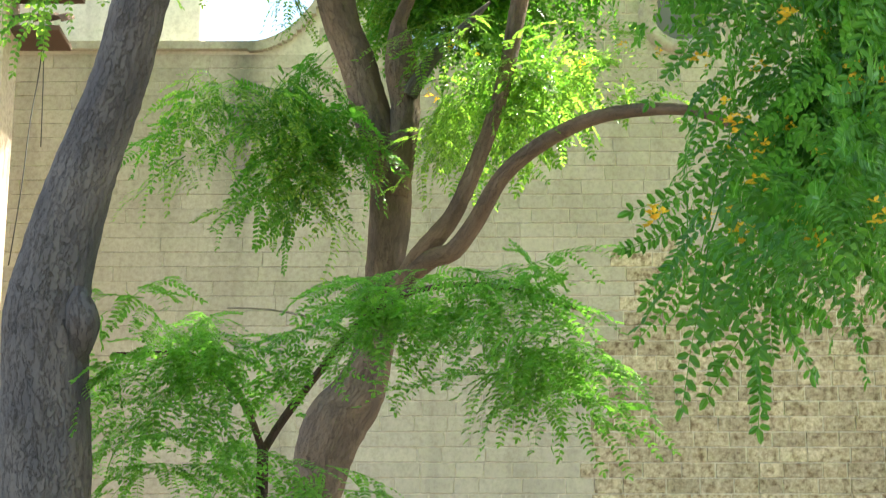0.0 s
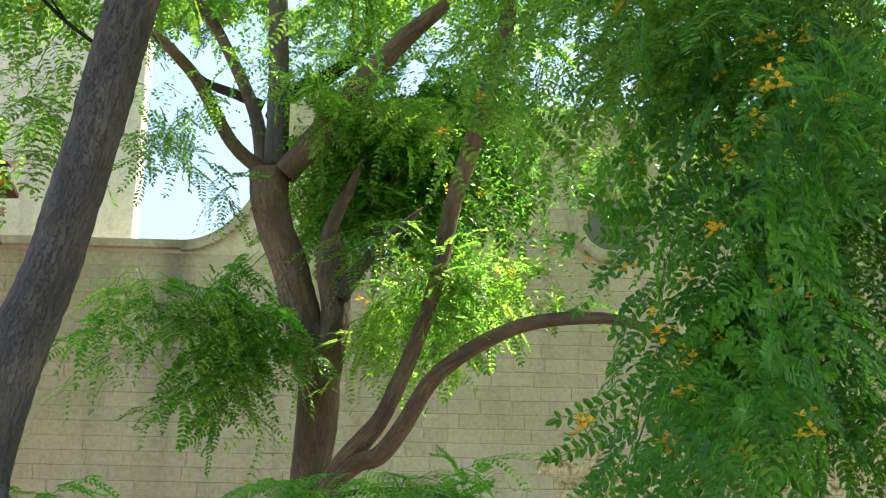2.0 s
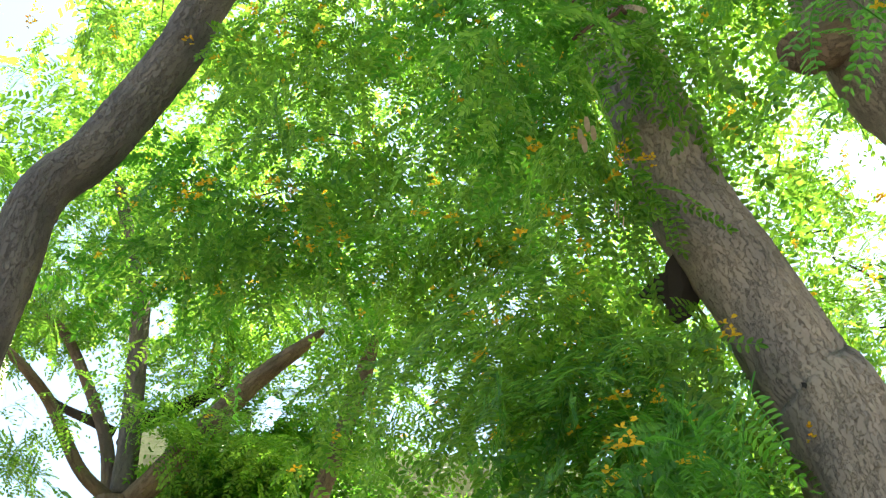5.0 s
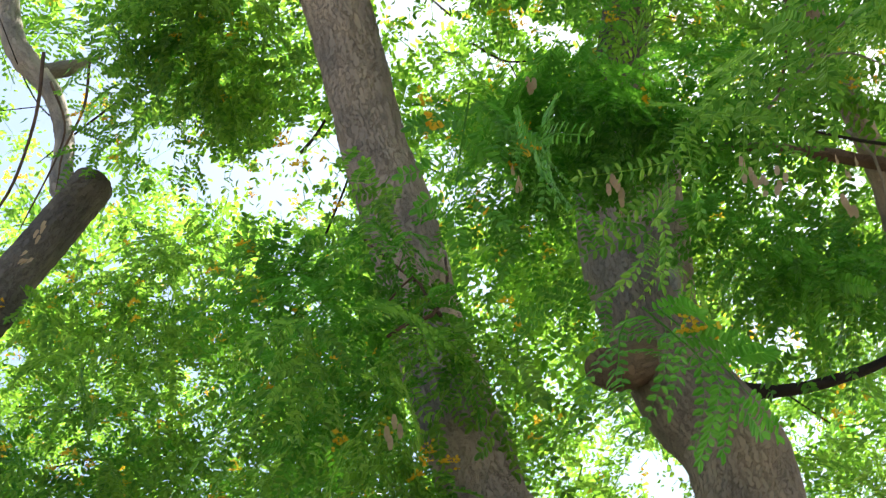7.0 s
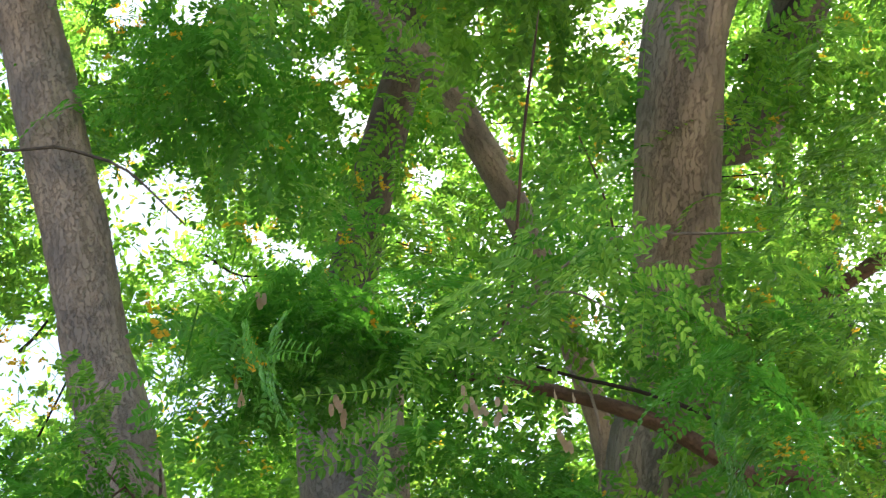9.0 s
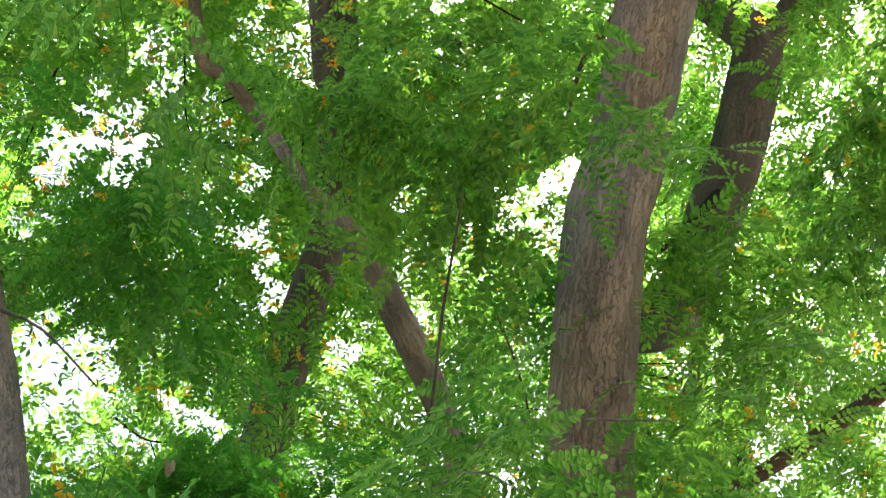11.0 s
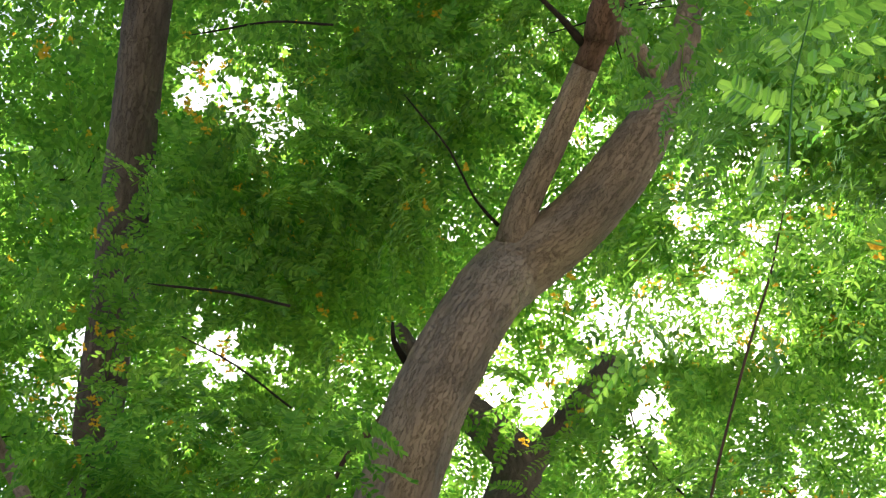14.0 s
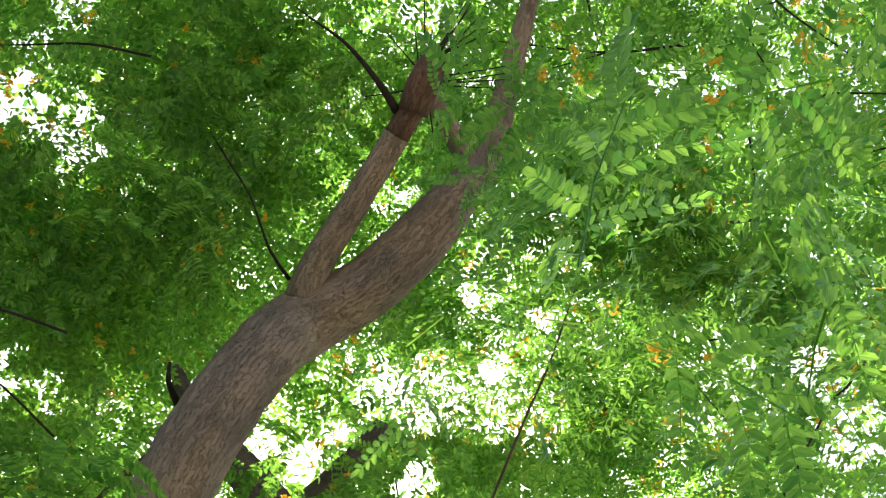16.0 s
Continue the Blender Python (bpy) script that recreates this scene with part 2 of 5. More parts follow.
def stem(name, points, mat, parent, label="", sides=0, step=0.0, rough=1.0, seed=0.0):
    """A tapering, slightly knobbly stem with furrowed bark, closed at both ends."""
    big = max(q[3] for q in points)
    sides = sides or (44 if big > 0.12 else 20 if big > 0.045 else 8)
    step = step or (0.042 if big > 0.12 else 0.06 if big > 0.02 else 0.09)
    path = spline(points, step)
    base = np.array(parent.location)
    c, r = path[:, :3], path[:, 3]
    tan = np.gradient(c, axis=0)
    tan /= np.linalg.norm(tan, axis=1)[:, None]
    u = np.cross(tan[0], (0.31, 0.93, 0.17))
    u /= np.linalg.norm(u)
    run = np.concatenate([[0], np.cumsum(np.linalg.norm(np.diff(c, axis=0), axis=1))])
    ang = np.arange(sides) / sides * 2 * math.pi
    verts, grain = [], []
    for i in range(len(path)):
        u = u - tan[i] * u.dot(tan[i])
        u /= np.linalg.norm(u)
        w = np.cross(tan[i], u)
        for a in ang:
            ca, sa = math.cos(a), math.sin(a)
            rr = r[i]
            if big > 0.02:
                q = Vector((ca * rr * 9 + seed, sa * rr * 9, run[i] * 1.4))
                rr *= 1 + 0.09 * rough * noise.noise(q)
            if big > 0.09:
                f = noise.noise(Vector((ca * r[i] * 34 + seed, sa * r[i] * 34, run[i] * 5.5)))
                g = noise.noise(Vector((ca * r[i] * 75 + seed, sa * r[i] * 75, run[i] * 16)))
                rr += rough * (0.02 * (0.3 - abs(f)) + 0.006 * g)
            verts.append(c[i] + (u * ca + w * sa) * rr - base)
            grain.append((ca * r[i] + seed, sa * r[i], run[i] * 0.5))
    n = len(path)
    idx = np.arange(n * sides).reshape(n, sides)
    nxt = np.roll(idx, -1, axis=1)
    faces = np.stack([idx[:-1], nxt[:-1], nxt[1:], idx[1:]], -1).reshape(-1, 4)
    k = len(verts)
    verts += [c[0] - base, c[-1] + tan[-1] * r[-1] * 0.35 - base]
    grain += [(seed, 0, 0), (seed, 0, run[-1] * 0.5)]
    caps = [(nxt[0, j], idx[0, j], k, k) for j in range(sides)] + [(idx[-1, j], nxt[-1, j], k + 1, k + 1) for j in range(sides)]
    bm = bmesh.new()
    vs = [bm.verts.new(v) for v in verts]
    for f in faces:
        bm.faces.new([vs[j] for j in f]).smooth = True
    for f in caps:
        bm.faces.new([vs[j] for j in f[:3]])
    ob = part(name, bm, mat, parent, label)
    at = ob.data.attributes.new("grain", "FLOAT_VECTOR", "POINT")
    at.data.foreach_set("vector", np.array(grain, np.float32).ravel())
    return ob


def tree(x, y, label, group="trees of the garden"):
    t = new("tree")
    t.location = (x, y, 0)
    return tagged(t, label, "tree", group)


# ------------------------------------------------------------------ foliage
def turn_about(axis, a):
    return np.array(Matrix.Rotation(a, 3, axis))


def leaf_template(rng, pairs, length, size, shape):
    """One feathered leaf along +x: opposite leaflets on a drooping rachis."""
    verts, quads = [], []

    def leaflet(at, heading, tilt, ln):
        wd = ln * 0.47
        if shape == "kite":
            pts = [(ln * 0.06, -wd * 0.25, 0), (ln * 0.75, -wd * 0.52, 0), (ln, wd * 0.1, -0.06 * ln), (ln * 0.3, wd * 0.52, 0)]
            q = [(0, 1, 2, 3)]
        else:
            pts = [(0, 0, 0), (ln * 0.28, -wd / 2, 0.05 * ln), (ln * 0.76, -wd * 0.42, 0.04 * ln), (ln, 0, -0.08 * ln),
                   (ln * 0.76, wd * 0.42, 0.04 * ln), (ln * 0.28, wd / 2, 0.05 * ln)]
            q = [(0, 1, 2, 3), (0, 3, 4, 5)]
        m = turn_about("Z", heading) @ turn_about("X", tilt) @ turn_about("Y", rng.uniform(0.0, 0.22))
        o = len(verts)
        verts.extend(at + m @ np.array(p) for p in pts)
        quads.extend([[o + j for j in f] for f in q])

    droop, bend = rng.uniform(0.25, 0.7), rng.uniform(-0.25, 0.25)
    for i in range(pairs):
        s = (i + 0.8) / pairs
        at = np.array((length * s, bend * length * s * s, -droop * length * s * s))
        ln = size * (1 - 0.35 * abs(s - 0.45)) * rng.uniform(0.85, 1.12)
        head = math.atan2(2 * bend * s, 1)
        for side in (-1, 1):
            leaflet(at, head + side * rng.uniform(0.95, 1.25), side * rng.uniform(-0.2, 0.15), ln)
    leaflet(np.array((length, bend * length, -droop * length)), bend, 0, size)
    # the rachis itself, a thin ribbon
    o = len(verts)
    stops = (0.0, 1.0) if shape == "kite" else (0.0, 0.5, 1.0)
    for s in stops:
        at = np.array((length * s, bend * length * s * s, -droop * length * s * s))
        verts.extend([at + (0, -0.0014, 0), at + (0, 0.0014, 0.0005)])
    quads.extend([[o + k, o + k + 2, o + k + 3, o + k + 1] for k in range(0, 2 * len(stops) - 2, 2)])
    return np.array(verts), np.array(quads)


def spray_template(rng, leaves, pairs, leaf_length, size, shape, reach):
    """A leafy twig along +x with leaves set alternately and drooping."""
    vs, qs, o = [], [], 0
    for i in range(leaves):
        s = (i + 0.5) / leaves
        v, q = leaf_template(rng, pairs, leaf_length * rng.uniform(0.75, 1.15), size, shape)
        side = 1 if i % 2 else -1
        a = side * rng.uniform(0.5, 1.2) * (1 if i < leaves - 1 else 0.2)
        m = turn_about("Z", a) @ turn_about("Y", rng.uniform(-0.25, 0.55)) @ turn_about("X", rng.uniform(-0.3, 0.3))
        v = v @ m.T + np.array((reach * s, 0, -0.25 * reach * s * s))
        vs.append(v)
        qs.append(q + o)
        o += len(v)
    w = 0.004 if shape != "kite" else 0.006
    ring = []
    for s in (0.0, 0.5, 1.0):
        at = np.array((reach * s, 0, -0.25 * reach * s * s))
        for a in (0, 2.1, 4.2):
            ring.append(at + np.array((0, math.cos(a), math.sin(a))) * w * (1 - 0.6 * s))
    vs.append(np.array(ring))
    f = []
    for j in (0, 3):
        for a in range(3):
            b = (a + 1) % 3
            f.append([o + j + a, o + j + b, o + j + 3 + b, o + j + 3 + a])
    qs.append(np.array(f))
    return np.vstack(vs), np.vstack(qs)


_r = random.Random(11)
NEAR = [spray_template(_r, 7, 9, 0.25, 0.045, "oval", 0.42) for _ in range(6)]
MID = [spray_template(_r, 7, 9, 0.28, 0.053, "oval", 0.5) for _ in range(7)]
FAR = [spray_template(_r, 7, 9, 0.34, 0.068, "kite", 0.6) for _ in range(7)]
HIGH = [spray_template(_r, 6, 6, 0.36, 0.1, "kite", 0.6) for _ in range(5)]


def blossom_template(rng):
    vs, qs, o = [], [], 0
    for _ in range(7):
        c = np.array([rng.gauss(0, 0.022) for _ in range(3)])
        for k in range(4):
            a = rng.uniform(0, 6.28)
            m = turn_about("Z", a) @ turn_about("Y", rng.uniform(-0.9, 0.3))
            p = np.array([(0, 0, 0), (0.012, -0.009, 0.002), (0.022, 0, 0), (0.012, 0.009, 0.002)]) @ m.T + c
            vs.append(p)
            qs.append(np.arange(4)[None] + o)
            o += 4
    return np.vstack(vs), np.vstack(qs)


def pod_template(rng):
    """One hanging winged seed: a swollen end and a thin bent wing."""
    m = turn_about("Z", rng.uniform(0, 6.28)) @ turn_about("Y", rng.uniform(1.2, 1.8))
    p = np.array([(0, -0.006, 0.004), (0.02, -0.011, 0.006), (0.042, -0.014, 0.002), (0.066, -0.008, 0.006), (0.068, 0.006, 0.006), (0.042, 0.012, 0),
                  (0.02, 0.009, -0.004), (0, 0.005, -0.004)])
    return p @ m.T, np.array([[0, 1, 6, 7], [1, 2, 5, 6], [2, 3, 4, 5]])


BLOSSOM = [blossom_template(_r) for _ in range(5)]
PODS = [pod_template(_r) for _ in range(7)]


def gather(templates, placed, base):
    """All placed copies of the templates as one set of vertices and faces. placed: (which, 3x3, place)."""
    vs, qs, o = [], [], 0
    for which, m, at in placed:
        v, q = templates[which % len(templates)]
        vs.append(v @ m.T + (at - base))
        qs.append(q + o)
        o += len(v)
    return np.vstack(vs), np.vstack(qs)


def hang(rng, droop=0.35, scale=1.0, heading=None):
    a = rng.uniform(0, 2 * math.pi) if heading is None else heading + rng.gauss(0, 0.5)
    m = turn_about("Z", a) @ turn_about("Y", rng.gauss(droop, 0.3)) @ turn_about("X", rng.gauss(0, 0.35))
    return m * (scale * rng.uniform(0.8, 1.2))


# Sky gaps cut by direction from the camera: compass bearing, height in degrees, half width, leaves left
VIEW_GAPS_WALL = [(7.5, 22.1, 0.73, 0.1), (6.7, 22.7, 0.53, 0.2), (7.2, 20.4, 0.86, 0.1), (6.1, 19.9, 0.76, 0.1),
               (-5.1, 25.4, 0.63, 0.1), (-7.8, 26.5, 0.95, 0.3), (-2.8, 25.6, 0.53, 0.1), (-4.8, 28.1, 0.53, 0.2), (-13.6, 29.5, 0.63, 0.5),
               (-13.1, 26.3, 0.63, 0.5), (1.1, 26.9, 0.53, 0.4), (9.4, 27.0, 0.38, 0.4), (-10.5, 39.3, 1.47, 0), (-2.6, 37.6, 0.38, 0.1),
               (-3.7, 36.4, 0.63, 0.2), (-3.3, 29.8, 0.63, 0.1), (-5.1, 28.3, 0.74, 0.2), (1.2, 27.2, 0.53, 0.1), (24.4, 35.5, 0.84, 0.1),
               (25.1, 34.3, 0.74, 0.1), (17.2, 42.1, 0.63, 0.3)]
VIEW_GAPS_LEANING = [(-7.8, 43.1, 2.31, 0), (-4.8, 44.3, 1.05, 0.4), (8.0, 45.3, 1.58, 0.05), (5.7, 44.7, 0.74, 0.2), (1.5, 45.3, 0.74, 0.1),
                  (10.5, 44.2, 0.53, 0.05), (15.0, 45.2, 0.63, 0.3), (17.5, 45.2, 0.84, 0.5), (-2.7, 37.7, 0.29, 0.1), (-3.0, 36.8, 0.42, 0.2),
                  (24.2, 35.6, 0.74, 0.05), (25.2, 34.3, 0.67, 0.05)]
VIEW_GAPS_STUMP = [(7.5, 45.2, 1.26, 0.1), (9.1, 45.5, 0.95, 0.2), (6.6, 44.5, 0.74, 0.1), (1.8, 45.4, 0.74, 0.3), (-5.8, 46.2, 0.95, 0.3),
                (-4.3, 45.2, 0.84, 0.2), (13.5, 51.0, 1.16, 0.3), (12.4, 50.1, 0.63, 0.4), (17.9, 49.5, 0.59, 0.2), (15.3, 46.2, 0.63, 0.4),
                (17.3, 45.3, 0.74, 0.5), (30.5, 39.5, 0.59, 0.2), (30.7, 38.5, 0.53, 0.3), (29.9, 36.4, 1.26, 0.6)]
VIEW_GAPS_MIDDLE = [(12.5, 51.7, 1.05, 0.1), (15.0, 51.6, 0.74, 0.2), (12.5, 49.7, 0.46, 0.2), (3.6, 54.8, 0.59, 0.2), (9.1, 46.1, 0.95, 0.3),
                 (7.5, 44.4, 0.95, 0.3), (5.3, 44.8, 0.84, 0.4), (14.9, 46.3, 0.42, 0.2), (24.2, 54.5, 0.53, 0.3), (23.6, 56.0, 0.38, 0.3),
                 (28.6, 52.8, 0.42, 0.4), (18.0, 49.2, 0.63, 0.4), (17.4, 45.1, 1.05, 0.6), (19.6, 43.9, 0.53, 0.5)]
VIEW_GAPS_TALL = [(10.4, 57.6, 0.74, 0.1), (14.3, 58.1, 0.74, 0.2), (22.6, 58.6, 0.53, 0.2), (24.2, 54.6, 0.46, 0.1), (12.3, 51.2, 0.74, 0.1),
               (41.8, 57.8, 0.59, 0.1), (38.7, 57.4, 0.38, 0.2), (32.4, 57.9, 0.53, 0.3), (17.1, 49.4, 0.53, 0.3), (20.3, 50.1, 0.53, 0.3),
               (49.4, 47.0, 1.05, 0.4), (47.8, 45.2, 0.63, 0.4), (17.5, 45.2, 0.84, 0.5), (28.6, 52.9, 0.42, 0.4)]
VIEW_GAPS_FORK = [(12.1, 51.8, 1.23, 0.12), (13.9, 51.8, 1.37, 0.24), (13.3, 59.6, 1.23, 0.12), (14.3, 58.9, 1.09, 0.18), (10.7, 58.3, 1.09, 0.18),
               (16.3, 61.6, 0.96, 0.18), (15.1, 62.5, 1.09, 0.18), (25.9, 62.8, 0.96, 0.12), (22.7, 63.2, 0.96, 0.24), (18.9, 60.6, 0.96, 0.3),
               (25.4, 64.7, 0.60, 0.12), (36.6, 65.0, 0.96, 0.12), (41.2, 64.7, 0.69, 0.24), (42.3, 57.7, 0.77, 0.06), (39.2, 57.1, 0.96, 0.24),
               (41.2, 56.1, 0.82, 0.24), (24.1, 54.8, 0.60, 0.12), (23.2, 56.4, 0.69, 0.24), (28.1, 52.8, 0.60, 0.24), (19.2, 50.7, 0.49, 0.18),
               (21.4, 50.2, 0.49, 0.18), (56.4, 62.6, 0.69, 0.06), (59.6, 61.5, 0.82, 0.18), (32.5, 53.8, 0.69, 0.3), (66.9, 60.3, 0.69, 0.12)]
VIEW_GAPS_CROOK = [(57.1, 62.5, 0.53, 0.3), (62.0, 62.6, 0.53, 0.2), (63.0, 56.0, 0.42, 0.4), (59.4, 61.9, 0.53, 0.3), (32.7, 74.1, 0.95, 0.1),
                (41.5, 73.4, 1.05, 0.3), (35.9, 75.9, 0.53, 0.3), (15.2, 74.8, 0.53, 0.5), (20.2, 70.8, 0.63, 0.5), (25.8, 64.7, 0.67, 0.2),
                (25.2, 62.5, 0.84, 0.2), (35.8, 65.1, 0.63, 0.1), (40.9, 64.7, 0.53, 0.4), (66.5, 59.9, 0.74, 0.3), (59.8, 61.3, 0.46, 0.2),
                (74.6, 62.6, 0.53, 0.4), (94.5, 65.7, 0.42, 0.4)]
VIEW_GAPS_HIGH = [(32.3, 74.3, 0.84, 0.1), (36.5, 73.9, 0.63, 0.1), (41.5, 73.5, 0.95, 0.2), (40.1, 77.2, 0.74, 0.3), (41.0, 64.7, 0.53, 0.3),
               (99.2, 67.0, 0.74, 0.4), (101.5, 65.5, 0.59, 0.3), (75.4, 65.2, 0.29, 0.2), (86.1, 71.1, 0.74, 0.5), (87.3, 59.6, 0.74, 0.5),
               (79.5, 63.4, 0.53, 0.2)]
VIEW_GAPS_OVERHEAD = [(33.3, 74.5, 0.74, 0.1), (36.1, 73.8, 0.74, 0.2), (41.3, 73.0, 1.05, 0.3), (40.4, 77.3, 0.95, 0.4), (35.3, 75.6, 0.74, 0.5),
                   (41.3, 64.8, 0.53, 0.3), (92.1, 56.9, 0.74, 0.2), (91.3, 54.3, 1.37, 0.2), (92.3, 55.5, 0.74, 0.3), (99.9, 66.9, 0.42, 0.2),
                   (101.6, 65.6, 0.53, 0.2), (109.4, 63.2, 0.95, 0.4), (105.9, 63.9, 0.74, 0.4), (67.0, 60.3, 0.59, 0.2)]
VIEW_GAPS = []
for bearing, height, half, left in (VIEW_GAPS_WALL + VIEW_GAPS_LEANING + VIEW_GAPS_STUMP + VIEW_GAPS_MIDDLE + VIEW_GAPS_TALL + VIEW_GAPS_FORK + VIEW_GAPS_CROOK
                                    + VIEW_GAPS_HIGH + VIEW_GAPS_OVERHEAD):
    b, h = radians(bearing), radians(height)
    VIEW_GAPS.append((math.sin(b) * math.cos(h), math.cos(b) * math.cos(h), math.sin(h), radians(half), left))


def clumps(rng, blobs):
    """Places of leafy twigs in ellipsoids (x, y, z, radius, half height, count)."""
    for x, y, z, r, h, n in blobs:
        for _ in range(int(n)):
            while True:
                q = [rng.uniform(-1, 1) for _ in range(3)]
                if sum(v * v for v in q) <= 1:
                    break
            yield np.array((x + q[0] * r, y + q[1] * r, z + q[2] * h))


SHAFTS = [(4.8, 11.04, 8.75, 1.2), (4.52, 10.1, 8.43, 1), (0.75, 8.22, 3.21, 0.3), (-1.4, 8.53, 3.27, 0.22),
          (-1.48, 7.89, 4.39, 0.12), (1.57, 0.19, 4.72, 0.35), (1.72, -0.33, 4.74, 0.3), (2.26, 0.01, 5.38, 0.35),
          (3.42, -0.21, 6.6, 0.45), (2.95, -0.1, 6.4, 0.35), (5.35, 11.59, 9.47, 1), (8.49, 6.93, 14.6, 1.5), (8.13, 6.72, 13.63, 1.5),
          (-1.49, 10.22, 9.5, 1), (-1.52, 8.22, 4.66, 0.16), (-1.58, 8.11, 4.32, 0.08), (-1.36, 8.44, 5.52, 0.1)]
CLEAR_SHAFTS = [(0.73, 14.06, 6.78, 0.8), (0.23, 14.17, 6.51, 0.434), (-5.61, 20.88, 8.83, 0.31), (-5.66, 20.57, 9.65, 0.3),
                (-0.29, 14.24, 6.32, 0.12), (0.49, 13.24, 5.46, 0.12), (1.16, 14.95, 7.18, 0.75), (-0.36, 14.26, 6.25, 0.12),
                (-5.45, 20.14, 8.57, 0.31)]


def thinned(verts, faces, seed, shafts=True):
    """The leaflets that remain beside the sky gaps cut from the camera's place and the shafts by which the sun comes
    in.
    """
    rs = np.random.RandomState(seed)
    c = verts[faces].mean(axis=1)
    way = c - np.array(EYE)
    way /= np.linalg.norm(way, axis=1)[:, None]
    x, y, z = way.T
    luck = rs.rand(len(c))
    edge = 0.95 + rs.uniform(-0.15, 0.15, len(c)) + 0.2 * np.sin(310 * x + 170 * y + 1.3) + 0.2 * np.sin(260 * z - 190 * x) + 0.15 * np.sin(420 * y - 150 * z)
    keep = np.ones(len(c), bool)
    for x, y, z, half, left in VIEW_GAPS:
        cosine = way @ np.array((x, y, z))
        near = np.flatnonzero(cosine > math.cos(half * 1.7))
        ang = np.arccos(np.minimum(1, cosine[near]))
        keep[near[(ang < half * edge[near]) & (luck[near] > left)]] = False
    s = np.array(SUN_DIR)
    for share, feet in ((0.75, SHAFTS if shafts else ()), (0.97, CLEAR_SHAFTS)):
        for x, y, z, r in feet:
            q = c - np.array((x, y, z))
            along = q @ s
            keep[(along > 0.4) & (luck < share) & (np.linalg.norm(q - along[:, None] * s, axis=1) < r)] = False
    return faces[keep]


def crown(owner, places, templates, mat, seed, label, flowers=0.0, droop=0.35, scale=1.0, name="crown", bloom_size=1.0):
    """Leaves, and the blossom among them, of one tree."""
    rng = random.Random(seed)
    base = np.array(owner.location)
    leaf, bloom = [], []
    for at in places:
        leaf.append((rng.randrange(99), hang(rng, droop, scale), at))
        for _ in range(2 if rng.random() < flowers else 0):
            bloom.append((rng.randrange(99), np.eye(3) * rng.uniform(0.6, 1.1) * bloom_size, at + np.array([rng.gauss(0, 0.15), rng.gauss(0, 0.15), -0.12])))
    v, q = gather(templates, leaf, base)
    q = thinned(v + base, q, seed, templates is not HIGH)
    used, q = np.unique(q, return_inverse=True)
    tagged(mesh_part(name, v[used], q.reshape(-1, 4), mat, owner, label), kind="stuff")
    if bloom:
        v, q = gather(BLOSSOM, bloom, base)
        tagged(mesh_part("blossom", v, q, PETAL, owner, "orange-yellow blossom"), kind="stuff")


# ------------------------------------------------------------------ ground
gm = bmesh.new()
bmesh.ops.create_grid(gm, x_segments=40, y_segments=40, size=400)
ground = part("ground", gm, SOIL, None)
tagged(ground, "bare brown earth of a garden court", "ground", kind="structure")

# ------------------------------------------------------------------ church wall
WALL_Y, COURSE = 25.0, 0.229
OCULUS, OCULUS_R = (3.76, 11.89), 0.43
WINDOW = (-0.3, 11.3, 0.8, 11.95)


def skyline(x):
    """Height of the wall's top: a level ledge, then a scroll that sweeps up to the gable."""
    if x < -3.05:
        return 11.38
    if x < -1.55:
        s = (x + 3.05) / 1.5
        return 11.38 + 2.6 * (1 - math.sqrt(max(0.0, 1 - s * s)))
    return 14.0


wall = tagged(new("wall_north"), "church wall of tan tuff blocks, weathered lower down", "wall", kind="structure")
wall.location = (0, WALL_Y, 0)
bm = bmesh.new()
cols = [-14 + 0.25 * i for i in range(0, 44)] + [-3.05 + 0.075 * i for i in range(0, 21)] + [-1.5 + 0.5 * i for i in range(0, 48)]
cols = sorted(set(round(c, 3) for c in cols))


def slab(bm, x0, x1, z0, z1a, z1b, y0=0.012, y1=0.6):
    v = [bm.verts.new(p) for p in ((x0, y0, z0), (x1, y0, z0), (x1, y0, z1b), (x0, y0, z1a), (x0, y1, z0), (x1, y1, z0), (x1, y1, z1b), (x0, y1, z1a))]
    for f in ((0, 1, 2, 3), (5, 4, 7, 6), (3, 2, 6, 7), (1, 0, 4, 5), (0, 3, 7, 4), (2, 1, 5, 6)):
        bm.faces.new([v[i] for i in f])


WX0, WZ0, WX1, WZ1 = WINDOW
for a, b in zip(cols, cols[1:]):
    za, zb = skyline(a + 1e-4), skyline(b - 1e-4)
    if b > WX0 and a < WX1:
        slab(bm, a, b, 0, WZ0, WZ0)
        slab(bm, a, b, WZ1, za, zb)
    else:
        slab(bm, a, b, 0, za, zb)
core = part("masonry_core", bm, MORTAR, wall)

# coping along the ledge and the scroll
bm = bmesh.new()
for a, b in zip(cols, cols[1:]):
    if b > -1.55:
        break
    za, zb = skyline(a + 1e-4), skyline(b - 1e-4)
    slab(bm, a, b, za - 0.13 if a > -3.06 else za - 0.1, za + 0.03, zb + 0.03, -0.1, 0.66)
part("coping", bm, STONE, wall, "pale stone coping")

# round window with a moulded stone ring
bm = bmesh.new()
rings = [(0.0, 0.035), (OCULUS_R, 0.035), (OCULUS_R + 0.01, -0.05), (OCULUS_R + 0.12, -0.11), (OCULUS_R + 0.2, -0.10), (OCULUS_R + 0.24, -0.02), (OCULUS_R + 0.25, 0.05)]
loops = []
for r, y in rings[1:]:
    loops.append([bm.verts.new((OCULUS[0] + r * math.cos(k / 72 * 6.28318), y, OCULUS[1] + r * math.sin(k / 72 * 6.28318))) for k in range(72)])
